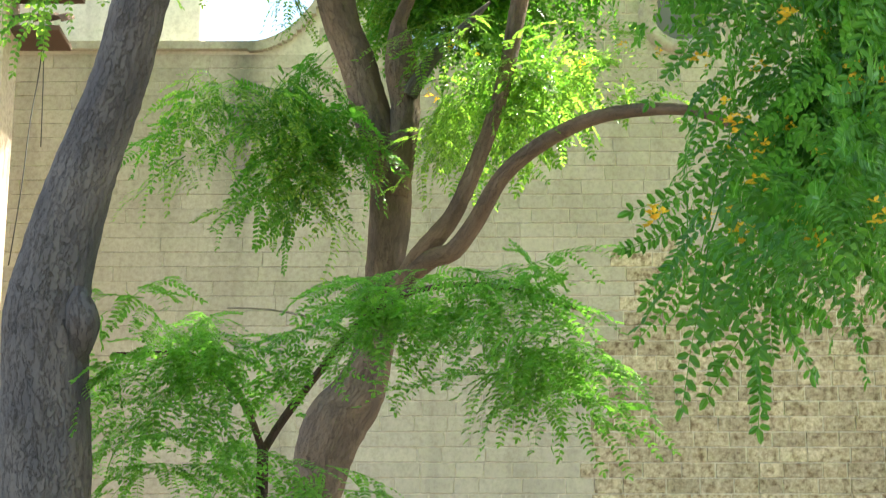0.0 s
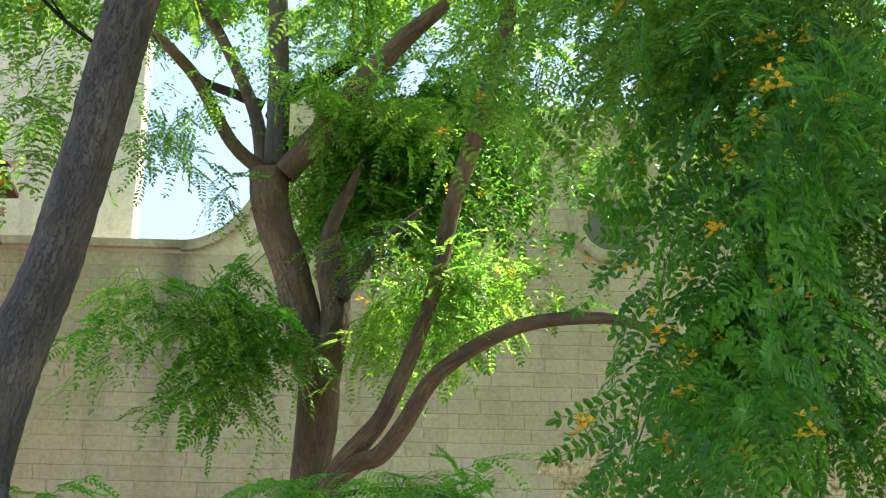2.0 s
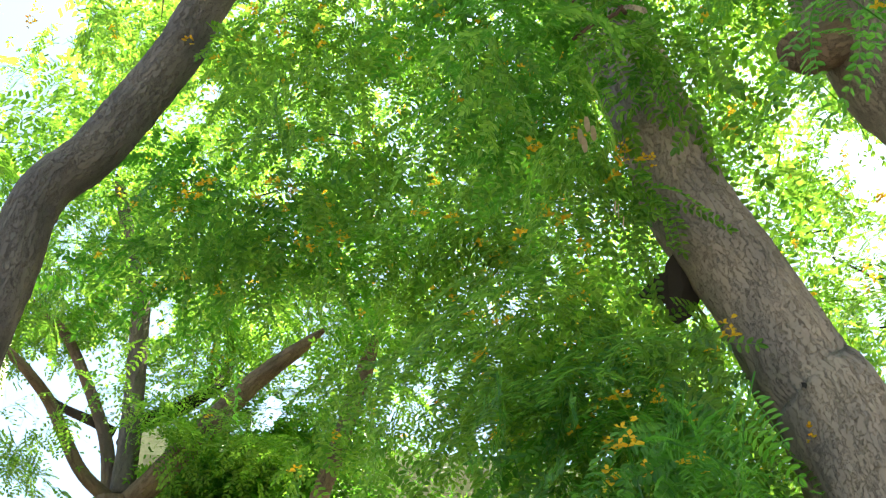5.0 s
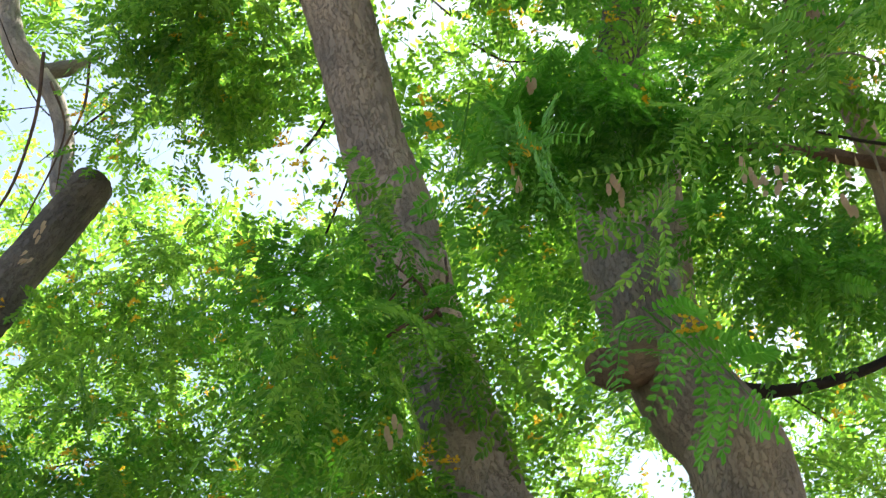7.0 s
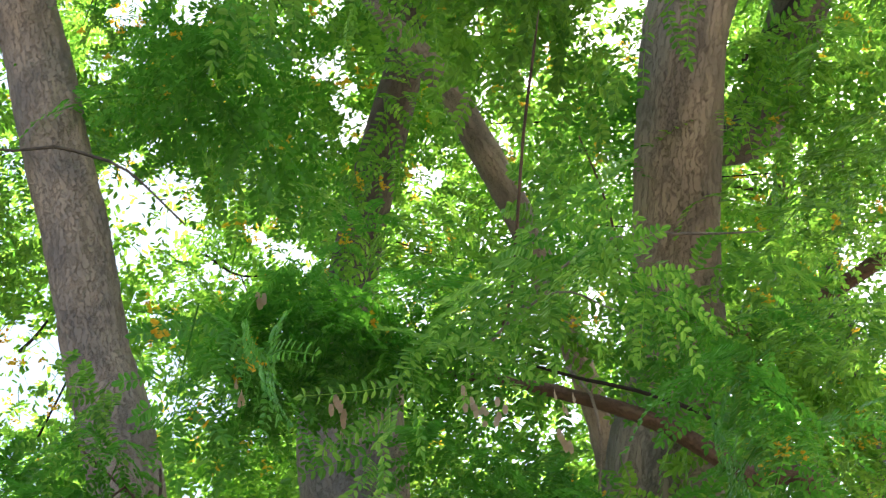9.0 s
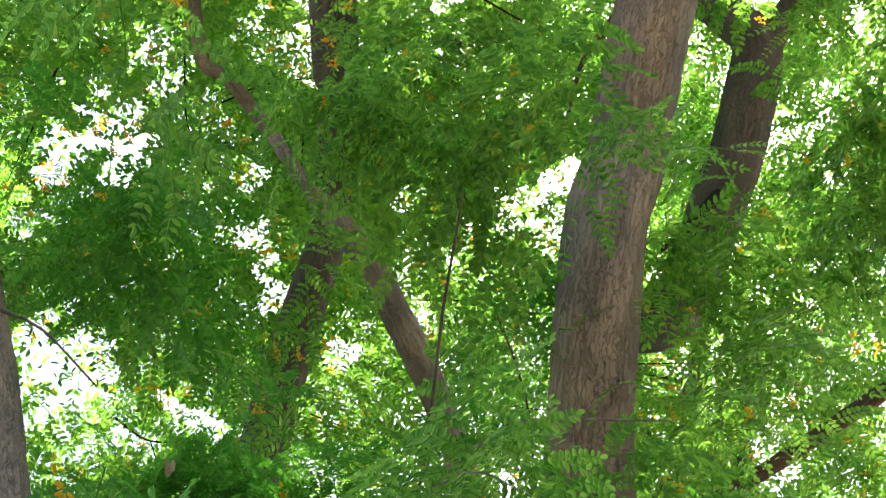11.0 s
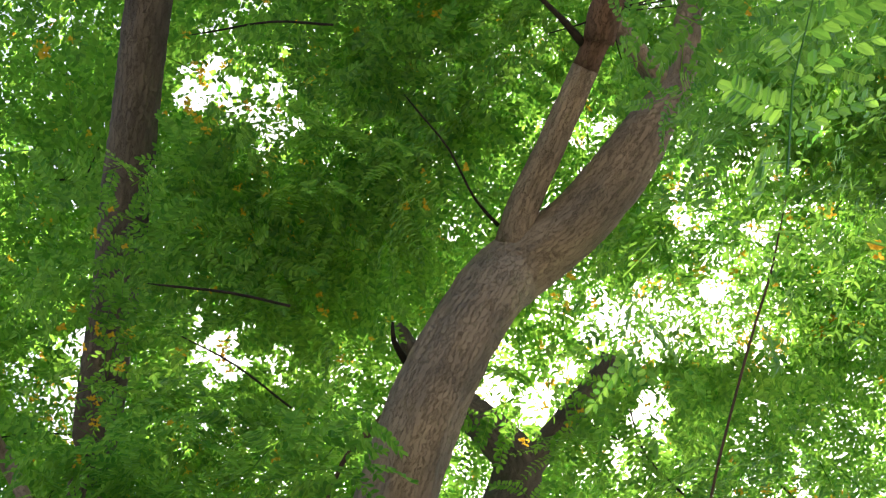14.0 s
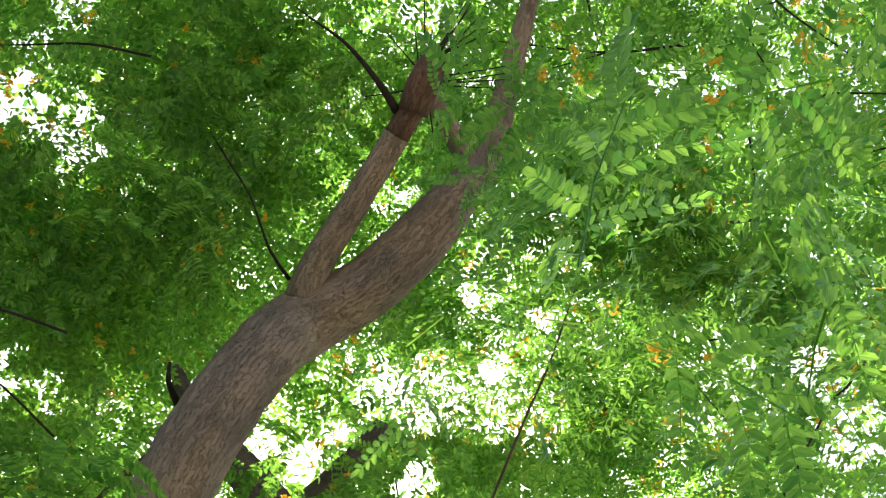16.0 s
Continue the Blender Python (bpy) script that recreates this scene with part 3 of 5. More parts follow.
for la, lb in zip(loops, loops[1:]):
    for k in range(72):
        bm.faces.new((la[k], lb[k], lb[(k + 1) % 72], la[(k + 1) % 72])).smooth = True
ring = part("oculus_ring", bm, STONE, wall, "pale moulded stone ring")
bm = bmesh.new()
bmesh.ops.create_circle(bm, cap_ends=True, segments=64, radius=OCULUS_R + 0.02, matrix=Matrix.Translation((OCULUS[0], 0.0, OCULUS[1])) @ pose(0, 0, 0, 90, 0, 0))
part("oculus_glass", bm, GLASS, wall, "dark round glass")

# plastered upper block set back behind the ledge
tower = tagged(new("upper_block"), "pale grey plastered block above the wall's ledge", "building", kind="structure")
tower.location = (-8, WALL_Y + 1.2, 11.2)
bm = bmesh.new()
box(bm, (-6, -0.3, 0), (4.05, 0.3, 5.6), 0.03)
part("plaster_body", bm, PLASTER, tower)
bm = bmesh.new()
box(bm, (-6.1, -0.45, 5.6), (4.15, 0.45, 5.8), 0.03)
part("cornice", bm, PLASTER, tower)
bm = bmesh.new()
for k in range(24):
    a0, a1 = k / 24 * math.pi, (k + 1) / 24 * math.pi
    for ra, rb, y in ((0.95, 1.15, -0.42),):
        v = [bm.verts.new((0.55 + r * math.cos(a), y, 0.55 + r * math.sin(a))) for r, a in ((ra, a0), (rb, a0), (rb, a1), (ra, a1))]
        w = [bm.verts.new((p.co.x, -0.29, p.co.z)) for p in v]
        bm.faces.new(v)
        for i in range(4):
            bm.faces.new((v[i], w[i], w[(i + 1) % 4], v[(i + 1) % 4]))
part("arch_moulding", bm, PLASTER, tower)

# rose-coloured pier at the court's corner
pier = tagged(new("pier"), "rose plaster pier in dappled sunlight", "pier", kind="structure")
pier.location = (-8.4, 22, 0)
bm = bmesh.new()
box(bm, (-2, -0.4, 0), (2.42, 0.4, 14), 0.04)
part("shaft", bm, ROSE, pier)
bm = bmesh.new()
box(bm, (-2.1, -0.5, 0), (2.52, 0.5, 0.9), 0.04)
part("plinth", bm, ROSE, pier)




def tile_eave(x1, y, z, count):
    """A short tiled eave: curved clay tiles side by side, sloping up and back."""
    eave = new("eave")
    eave.parent = pier
    eave.location = (0, 0, 0)
    base = Vector(pier.location)
    for k in range(count):
        bm = bmesh.new()
        rows = []
        for s in (0.0, 0.45, 0.9):
            row = []
            for rad, flip in ((0.1, 1), (0.085, -1)):
                for i in range(9)[::flip]:
                    a = math.pi * i / 8
                    row.append(bm.verts.new(Vector((x1 - 0.19 * k + math.cos(a) * rad * (1 - 0.12 * s), y + s * 0.9, z + s * 0.42 + math.sin(a) * rad)) - base))
            rows.append(row)
        for ra, rb in zip(rows, rows[1:]):
            for i in range(18):
                j = (i + 1) % 18
                bm.faces.new((ra[i], ra[j], rb[j], rb[i]))
        bm.faces.new(rows[0])
        bm.faces.new(rows[-1][::-1])
        bmesh.ops.recalc_face_normals(bm, faces=bm.faces)
        part("tile", bm, TILE, eave)
    bm = bmesh.new()
    lo, hi = Vector((x1 - 0.19 * count, y + 0.05, z - 0.1)) - base, Vector((x1 + 0.06, y + 0.85, z - 0.02)) - base
    box(bm, lo, hi, 0.01)
    part("soffit_board", bm, TILE, eave)


tile_eave(-5.11, 21.46, 11.04, 9)
# Added lower row: built tiles stand in for the upper eave's cast shadow
tile_eave(-5.36, 21.86, 10.49, 8)
for pts in ([(-5.60, 21.95, 11.20, 0.009), (-5.58, 22.15, 10.73, 0.009), (-5.80, 22.95, 10.23, 0.009), (-5.86, 22.82, 9.33, 0.009), (-5.86, 22.60, 8.34, 0.009), (-5.96, 22.56, 7.20, 0.009)], [(-5.87, 23.34, 10.91, 0.009), (-5.83, 23.32, 10.11, 0.009), (-5.81, 23.33, 9.16, 0.009)]):
    hung = tagged(new("cable"), "thin dark cable hanging before the church wall", "cable")
    hung.location = pts[0][:3]
    stem("wire", pts, m_iron, hung, sides=6, step=0.3)

# ------------------------------------------------------------------ trees
def limbs(owner, items, first=0):
    for i, (name, pts, mat, label) in enumerate(items, first):
        if name in ("limb", "twig"):
            a, z = np.array(pts[-2]), np.array(pts[-1])
            tip = z + (z - a) / np.linalg.norm((z - a)[:3]) * max(0.15, 5 * z[3])
            pts = list(pts) + [(tip[0], tip[1], tip[2], z[3] * 0.3)]
        stem(name, pts, mat, owner, label, seed=i * 1.7 + owner.location.x)


# near grey tree
t = tree(-1.9, 8.15, "grey leaning trunk with furrowed bark and a sawn top")
limbs(t, [("trunk", [(-1.9, 8.15, -0.1, 0.36), (-1.9, 8.16, 0.6, 0.28), (-1.9, 8.17, 1.5, 0.245)] + [(-1.92, 8.18, 2.48, 0.232), (-1.94, 8.17, 2.98, 0.213), (-1.95, 8.17, 3.37, 0.212), (-1.89, 8.18, 3.78, 0.174), (-1.77, 8.21, 4.29, 0.154), (-1.61, 8.24, 4.89, 0.138), (-1.36, 8.29, 6.37, 0.145), (-1.25, 8.31, 7.11, 0.147), (-0.97, 8.34, 7.53, 0.151), (-0.60, 8.38, 8.32, 0.152), (-0.49, 8.39, 8.68, 0.147), (-0.15, 8.40, 9.64, 0.140)], BARK_GREY, "")], 0)
limbs(t, [("limb", [(-0.18, 8.51, 9.41, 0.065), (-0.36, 8.62, 9.76, 0.083), (-0.43, 8.84, 10.44, 0.067), (-0.61, 8.94, 10.98, 0.069), (-0.86, 9.03, 11.35, 0.098), (-1.03, 9.13, 11.72, 0.091), (-1.23, 9.33, 12.60, 0.087)], BARK_PALE, "")], 1)
limbs(t, [("limb", [(-0.76, 9.04, 11.26, 0.062), (-0.56, 9.05, 11.39, 0.067), (-0.45, 9.06, 11.51, 0.040)], BARK_PALE, "")], 2)
limbs(t, [("twig", [(-0.38, 8.28, 10.76, 0.012), (-0.33, 8.28, 10.24, 0.010), (-0.39, 8.28, 9.77, 0.008), (-0.38, 8.28, 9.54, 0.006)], BARK_RED, "")], 3)
limbs(t, [("twig", [(-0.65, 7.81, 10.15, 0.014), (-0.59, 7.82, 9.57, 0.012), (-0.61, 7.82, 8.95, 0.010), (-0.69, 7.81, 8.54, 0.008), (-0.68, 7.81, 8.27, 0.005)], BARK_RED, "")], 4)
limbs(t, [("twig", [(-0.59, 8.27, 10.38, 0.010), (-0.43, 8.28, 10.04, 0.008), (-0.42, 8.28, 9.71, 0.007), (-0.51, 8.27, 9.11, 0.005)], BARK_RED, "")], 5)
stem("knot", [(-1.77, 8.04, 3.48, 0.030), (-1.76, 8.02, 3.39, 0.070), (-1.74, 8.02, 3.30, 0.085), (-1.76, 8.08, 3.20, 0.060), (-1.80, 8.15, 3.09, 0.030)], BARK_GREY, t, "dark swollen knot", sides=32, step=0.015, rough=2.2)
for pts in ([(-1.5, 8.27, 5.95, 0.012), (-1.75, 8.2, 6.12, 0.01), (-2.0, 8.1, 6.35, 0.008)], [(-1.72, 8.2, 6.1, 0.008), (-1.9, 8.0, 6.3, 0.006), (-2.1, 7.9, 6.4, 0.005)]):
    stem("twig", pts, BARK_DARK, t)
crown(t, clumps(random.Random(1), [(-2.12, 9.05, 6.48, 0.35, 0.30, 9), (-2.11, 9.30, 6.00, 0.20, 0.20, 4), (-2.11, 8.88, 5.68, 0.25, 0.20, 4), (-2.00, 8.90, 6.79, 0.30, 0.30, 9), (-1.96, 8.87, 6.87, 0.30, 0.30, 8), (-1.92, 9.07, 6.09, 0.15, 0.20, 3), (-1.92, 8.20, 6.99, 0.30, 0.30, 7)]), MID, LEAF, 1, "feathered green leaves", 0.05)

# Leaf clumps added up here to keep the sun off the pier
crown(t, clumps(random.Random(12), [(-3.6, 22.6, 15.4, 1.3, 0.8, 46), (-5.2, 22.5, 15.2, 1.2, 0.8, 40)]), FAR, LEAF, 12, "feathered green leaves", name="pier_shade_crown")

# forked tree before the wall
t = tree(-1.3, 14.5, "forked tree with a curved brown trunk before the stone wall")
limbs(t, [("trunk", [(-1.5, 14.5, -0.1, 0.36), (-1.5, 14.5, 0.8, 0.28), (-1.42, 14.5, 2.2, 0.25)] + [(-1.08, 14.5, 3.22, 0.215), (-1.02, 14.5, 3.53, 0.257), (-0.92, 14.5, 3.81, 0.274), (-0.75, 14.5, 4.04, 0.236), (-0.63, 14.5, 4.34, 0.178), (-0.57, 14.5, 4.74, 0.165), (-0.5, 14.5, 5.3, 0.175), (-0.46, 14.5, 5.88, 0.184), (-0.51, 14.5, 6.14, 0.185), (-0.65, 14.5, 6.61, 0.169), (-0.78, 14.5, 7.1, 0.166), (-0.91, 14.5, 7.43, 0.157), (-0.99, 14.5, 7.76, 0.174), (-1.0, 14.5, 8.0, 0.19)], BARK_FORK, "")], 0)
limbs(t, [("limb", [(-0.42, 14.42, 5.80, 0.115), (-0.36, 14.4, 6.33, 0.126), (-0.34, 14.4, 6.65, 0.13), (-0.37, 14.36, 6.97, 0.15), (-0.39, 14.3, 7.21, 0.11), (-0.39, 14.25, 7.40, 0.06), (-0.25, 14.2, 7.72, 0.048)], BARK_FORK, "")], 1)
limbs(t, [("limb", [(-0.30, 14.25, 6.70, 0.08), (-0.12, 14.15, 6.97, 0.061), (0.05, 14.1, 7.14, 0.051), (0.27, 14.05, 7.35, 0.041)], BARK_GREY, "")], 2)
limbs(t, [("limb", [(-1.03, 14.52, 8.00, 0.074), (-1.35, 14.38, 8.24, 0.064), (-1.67, 14.24, 8.77, 0.059), (-1.86, 13.99, 8.92, 0.053), (-2.07, 13.85, 9.07, 0.042)], BARK_FORK, "")], 3)
limbs(t, [("limb", [(-1.06, 14.63, 8.10, 0.080), (-1.19, 14.74, 8.74, 0.066), (-1.49, 14.82, 9.44, 0.056), (-1.75, 14.91, 9.92, 0.051), (-2.03, 14.98, 10.21, 0.041)], BARK_FORK, "")], 4)
limbs(t, [("limb", [(-0.95, 14.53, 8.06, 0.119), (-0.95, 14.53, 8.59, 0.108), (-0.96, 14.53, 8.99, 0.098), (-1.02, 14.52, 10.05, 0.090), (-1.09, 14.52, 10.29, 0.073), (-1.37, 14.50, 11.32, 0.058)], BARK_GREY, "")], 5)
limbs(t, [("limb", [(-0.86, 14.42, 7.96, 0.118), (-0.54, 14.33, 8.34, 0.119), (-0.14, 14.11, 8.78, 0.111), (0.16, 14.00, 9.12, 0.090), (0.49, 13.77, 9.34, 0.068)], BARK_FORK, "")], 6)
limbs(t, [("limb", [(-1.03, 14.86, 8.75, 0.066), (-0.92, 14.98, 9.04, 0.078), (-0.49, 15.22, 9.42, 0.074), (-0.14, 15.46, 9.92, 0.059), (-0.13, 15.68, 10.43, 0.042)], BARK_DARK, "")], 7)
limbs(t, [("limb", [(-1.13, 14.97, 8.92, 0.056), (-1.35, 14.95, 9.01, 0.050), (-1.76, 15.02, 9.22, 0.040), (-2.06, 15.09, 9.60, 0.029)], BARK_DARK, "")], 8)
limbs(t, [("limb", [(-0.55, 14.44, 4.48, 0.108), (-0.41, 14.33, 4.88, 0.098), (-0.19, 14.11, 5.19, 0.092), (0.10, 13.89, 5.52, 0.075), (0.36, 13.77, 6.11, 0.068), (0.54, 13.65, 6.68, 0.066), (0.68, 13.65, 7.42, 0.074), (0.88, 13.52, 8.08, 0.080), (1.11, 13.39, 8.99, 0.077)], BARK_FORK, "")], 9)
limbs(t, [("limb", [(-0.24, 14.11, 5.05, 0.082), (-0.09, 14.00, 5.14, 0.082), (0.08, 13.89, 5.17, 0.081), (0.27, 13.77, 5.39, 0.076), (0.50, 13.54, 5.73, 0.071), (0.82, 13.30, 5.94, 0.065), (1.22, 13.05, 6.07, 0.058), (1.64, 12.77, 6.05, 0.055), (2.00, 12.50, 5.93, 0.040), (2.34, 12.21, 5.65, 0.026)], BARK_FORK, "")], 10)
crown(t, clumps(random.Random(2), [(-1.90, 13.32, 6.46, 0.35, 0.22, 7), (-2.05, 13.33, 6.04, 0.25, 0.25, 4), (-1.34, 13.41, 6.39, 0.40, 0.30, 11), (-1.06, 13.55, 6.04, 0.35, 0.30, 10), (-1.24, 13.55, 5.65, 0.25, 0.25, 5), (-0.87, 14.18, 6.40, 0.30, 0.30, 8), (0.23, 14.12, 6.65, 0.40, 0.35, 12), (0.58, 14.01, 6.92, 0.40, 0.35, 12), (0.86, 13.90, 6.62, 0.30, 0.30, 8), (0.08, 14.24, 6.32, 0.25, 0.20, 5), (1.15, 13.76, 6.93, 0.30, 0.30, 7), (1.42, 13.57, 6.80, 0.25, 0.30, 5)] + [(-0.23, 15.04, 8.63, 0.75, 0.55, 34), (0.33, 15.19, 8.29, 0.75, 0.55, 28), (0.06, 15.44, 8.21, 0.75, 0.55, 23), (-0.44, 15.38, 8.34, 0.75, 0.55, 18), (0.87, 14.95, 8.28, 0.75, 0.55, 21), (-1.71, 14.03, 8.20, 0.35, 0.30, 8), (-1.82, 13.87, 8.51, 0.35, 0.30, 8), (-1.54, 14.26, 7.74, 0.20, 0.20, 3), (0.33, 14.01, 6.96, 0.35, 0.30, 9), (0.67, 13.69, 6.64, 0.35, 0.40, 10), (0.05, 13.96, 6.51, 0.30, 0.30, 7), (0.07, 13.90, 7.23, 0.30, 0.12, 7), (-0.57, 13.91, 8.64, 0.40, 0.25, 14), (0.17, 13.99, 8.49, 0.40, 0.25, 14)] + [(-0.98, 14.89, 10.15, 0.60, 0.40, 16), (-1.99, 14.73, 10.26, 0.60, 0.40, 16), (-0.18, 14.95, 10.10, 0.60, 0.40, 18), (0.40, 14.86, 9.43, 0.60, 0.40, 16), (1.07, 14.23, 9.88, 0.60, 0.40, 18), (-0.01, 14.69, 10.55, 0.80, 0.50, 26), (1.00, 13.04, 9.91, 0.80, 0.50, 26), (1.51, 12.95, 9.01, 0.80, 0.50, 22), (0.55, 13.35, 8.42, 0.60, 0.40, 12), (-1.42, 14.68, 10.44, 0.50, 0.40, 12), (-0.20, 15.12, 9.79, 0.40, 0.30, 8), (-3.17, 14.86, 11.25, 0.50, 0.40, 20)] + [(-2.54, 15.15, 10.99, 0.50, 0.40, 18), (-1.64, 15.02, 11.39, 0.50, 0.40, 18), (-3.24, 15.53, 12.05, 0.60, 0.40, 26), (-3.50, 15.99, 11.24, 0.50, 0.40, 18), (-1.12, 14.93, 11.58, 0.60, 0.40, 22), (-1.86, 16.36, 11.07, 0.50, 0.30, 20), (-2.59, 16.28, 11.05, 0.40, 0.30, 14)]), FAR, LEAF, 2, "feathered green leaves", 0.02, scale=0.8)

# Inner leaves take the darker copy, so their shade is painted in
crown(t, clumps(random.Random(42), [(-1.09, 13.60, 6.33, 0.29, 0.23, 8), (-0.89, 13.60, 6.04, 0.24, 0.19, 6), (-1.44, 13.60, 6.52, 0.27, 0.21, 7), (-1.87, 13.60, 6.56, 0.22, 0.18, 4), (-1.33, 13.60, 5.73, 0.19, 0.15, 4), (-2.08, 13.60, 6.29, 0.17, 0.14, 3), (-1.03, 13.60, 6.74, 0.24, 0.19, 6), (-1.55, 13.60, 6.07, 0.17, 0.13, 3)]), MID, LEAF_BLUE_SHADE, 42, "shaded feathered leaves", droop=0.5, scale=1.05, name="shaded_crown")
crown(t, clumps(random.Random(43), [(-0.10, 15.10, 8.18, 0.33, 0.26, 18), (0.33, 15.10, 8.32, 0.39, 0.31, 25), (0.77, 15.10, 8.58, 0.39, 0.31, 25), (1.15, 15.10, 8.78, 0.34, 0.27, 18), (1.44, 15.10, 8.37, 0.28, 0.22, 13), (0.23, 15.10, 7.95, 0.27, 0.22, 13), (-0.24, 15.10, 8.72, 0.28, 0.22, 13), (0.66, 15.10, 8.15, 0.27, 0.22, 13), (-0.42, 15.10, 7.81, 0.19, 0.15, 5)] + [(1.71, 15.01, 8.95, 0.34, 0.24, 13), (1.30, 14.93, 9.20, 0.39, 0.27, 18), (1.90, 15.23, 8.44, 0.28, 0.20, 10), (0.31, 15.11, 8.93, 0.34, 0.24, 13), (0.87, 15.03, 9.05, 0.34, 0.24, 13), (-0.02, 15.12, 8.92, 0.28, 0.20, 10), (1.24, 15.38, 8.24, 0.22, 0.16, 6)]), MID, LEAF_BLUE_SHADE, 43, "shaded feathered leaves", scale=1.25, name="inner_crown")

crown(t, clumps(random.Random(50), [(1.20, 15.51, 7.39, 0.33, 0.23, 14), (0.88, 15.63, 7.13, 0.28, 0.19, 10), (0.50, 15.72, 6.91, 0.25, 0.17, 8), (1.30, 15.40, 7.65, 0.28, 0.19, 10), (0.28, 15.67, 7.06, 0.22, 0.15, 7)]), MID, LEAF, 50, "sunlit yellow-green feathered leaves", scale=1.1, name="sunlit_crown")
crown(t, clumps(random.Random(51), [(-0.13, 15.83, 9.07, 0.47, 0.33, 20), (0.44, 15.69, 9.34, 0.53, 0.37, 25), (1.02, 15.71, 9.23, 0.53, 0.37, 25), (1.59, 15.62, 9.33, 0.47, 0.33, 20), (2.06, 15.67, 9.11, 0.41, 0.29, 15), (1.32, 15.91, 8.76, 0.29, 0.20, 8), (0.81, 16.04, 8.55, 0.29, 0.20, 8)]), MID, LEAF_BLUE_SHADE, 51, "shaded feathered leaves", 0.1, scale=1.3, name="back_crown")

# sapling
t = tree(-0.97, 8.91, "slender young tree with light green feathered leaves")
limbs(t, [("trunk", [(-0.97, 8.91, -0.05, 0.05), (-0.97, 8.91, 1.2, 0.042)] + [(-0.96, 8.91, 2.24, 0.036), (-0.95, 8.91, 2.56, 0.033), (-0.95, 8.91, 2.83, 0.030)], BARK_RED, "")], 0)
limbs(t, [("limb", [(-0.95, 8.91, 2.80, 0.021), (-1.03, 8.90, 3.01, 0.018), (-1.15, 8.89, 3.16, 0.017), (-1.33, 8.86, 3.31, 0.014), (-1.60, 8.82, 3.31, 0.009)], BARK_RED, "")], 1)
limbs(t, [("limb", [(-0.95, 8.91, 2.80, 0.024), (-0.85, 8.92, 2.97, 0.024), (-0.67, 8.82, 3.19, 0.022), (-0.46, 8.72, 3.43, 0.021), (-0.19, 8.62, 3.59, 0.018), (0.22, 8.51, 3.61, 0.013), (0.62, 8.38, 3.47, 0.009)], BARK_RED, "")], 2)
limbs(t, [("twig", [(-1.16, 8.88, 3.57, 0.005), (-0.95, 8.91, 3.57, 0.005), (-0.68, 8.93, 3.52, 0.005), (-0.52, 8.83, 3.42, 0.006)], BARK_BROWN, "")], 3)
crown(t, clumps(random.Random(3), [(-1.63, 8.44, 3.49, 0.16, 0.12, 5), (-1.31, 8.53, 3.30, 0.24, 0.14, 13), (-1.56, 8.53, 3.07, 0.22, 0.18, 10), (-1.14, 8.57, 3.22, 0.20, 0.14, 8), (-1.11, 8.64, 2.85, 0.25, 0.20, 8), (-1.48, 8.60, 2.73, 0.25, 0.20, 9), (-0.47, 8.50, 3.41, 0.15, 0.12, 8), (-0.18, 8.38, 3.53, 0.22, 0.12, 12), (0.22, 8.27, 3.54, 0.26, 0.14, 12), (0.27, 8.24, 3.21, 0.20, 0.20, 10), (0.48, 8.21, 3.26, 0.24, 0.18, 14), (0.52, 8.24, 3.08, 0.18, 0.14, 8)] + [(-0.70, 8.51, 3.27, 0.20, 0.12, 5), (-0.69, 8.51, 2.61, 0.20, 0.12, 8), (-0.04, 8.26, 3.61, 0.15, 0.06, 4), (0.30, 8.15, 3.60, 0.20, 0.06, 5), (-0.24, 8.40, 3.42, 0.12, 0.10, 4), (-1.20, 8.53, 3.40, 0.12, 0.06, 4), (0.38, 8.16, 3.51, 0.15, 0.08, 4)]), MID, LEAF_YOUNG_LIT, 3, "light green feathered leaves", 0.0, droop=0.12, scale=0.72)

# broad tree with a hollow
t = tree(3.3, 5.6, "broad leaning trunk with a hollow and peeling bark")
limbs(t, [("trunk", [(3.4, 5.5, -0.1, 0.46), (3.3, 5.52, 0.8, 0.36), (2.95, 5.6, 2.6, 0.28)] + [(2.44, 5.78, 4.63, 0.238), (2.30, 5.83, 4.97, 0.214), (2.11, 5.90, 5.45, 0.194), (1.88, 5.98, 5.91, 0.190), (1.80, 6.01, 6.23, 0.190), (1.59, 6.07, 6.98, 0.182), (1.40, 6.11, 7.78, 0.182), (1.28, 6.14, 8.18, 0.179), (1.10, 6.18, 8.99, 0.191), (0.84, 6.22, 9.93, 0.198), (0.65, 6.24, 10.66, 0.202), (0.44, 6.14, 11.17, 0.205)] + [(0.2, 6.0, 12.2, 0.19), (-0.1, 5.7, 13.6, 0.15)], BARK_BROWN, "")], 0)
limbs(t, [("twig", [(1.53, 5.62, 8.80, 0.006), (1.21, 5.75, 9.26, 0.008), (1.02, 5.85, 9.42, 0.010), (0.79, 5.83, 9.36, 0.010), (0.59, 5.91, 9.31, 0.008), (0.33, 6.04, 9.40, 0.007)], BARK_GREY, "")], 1)
T_TWO = t


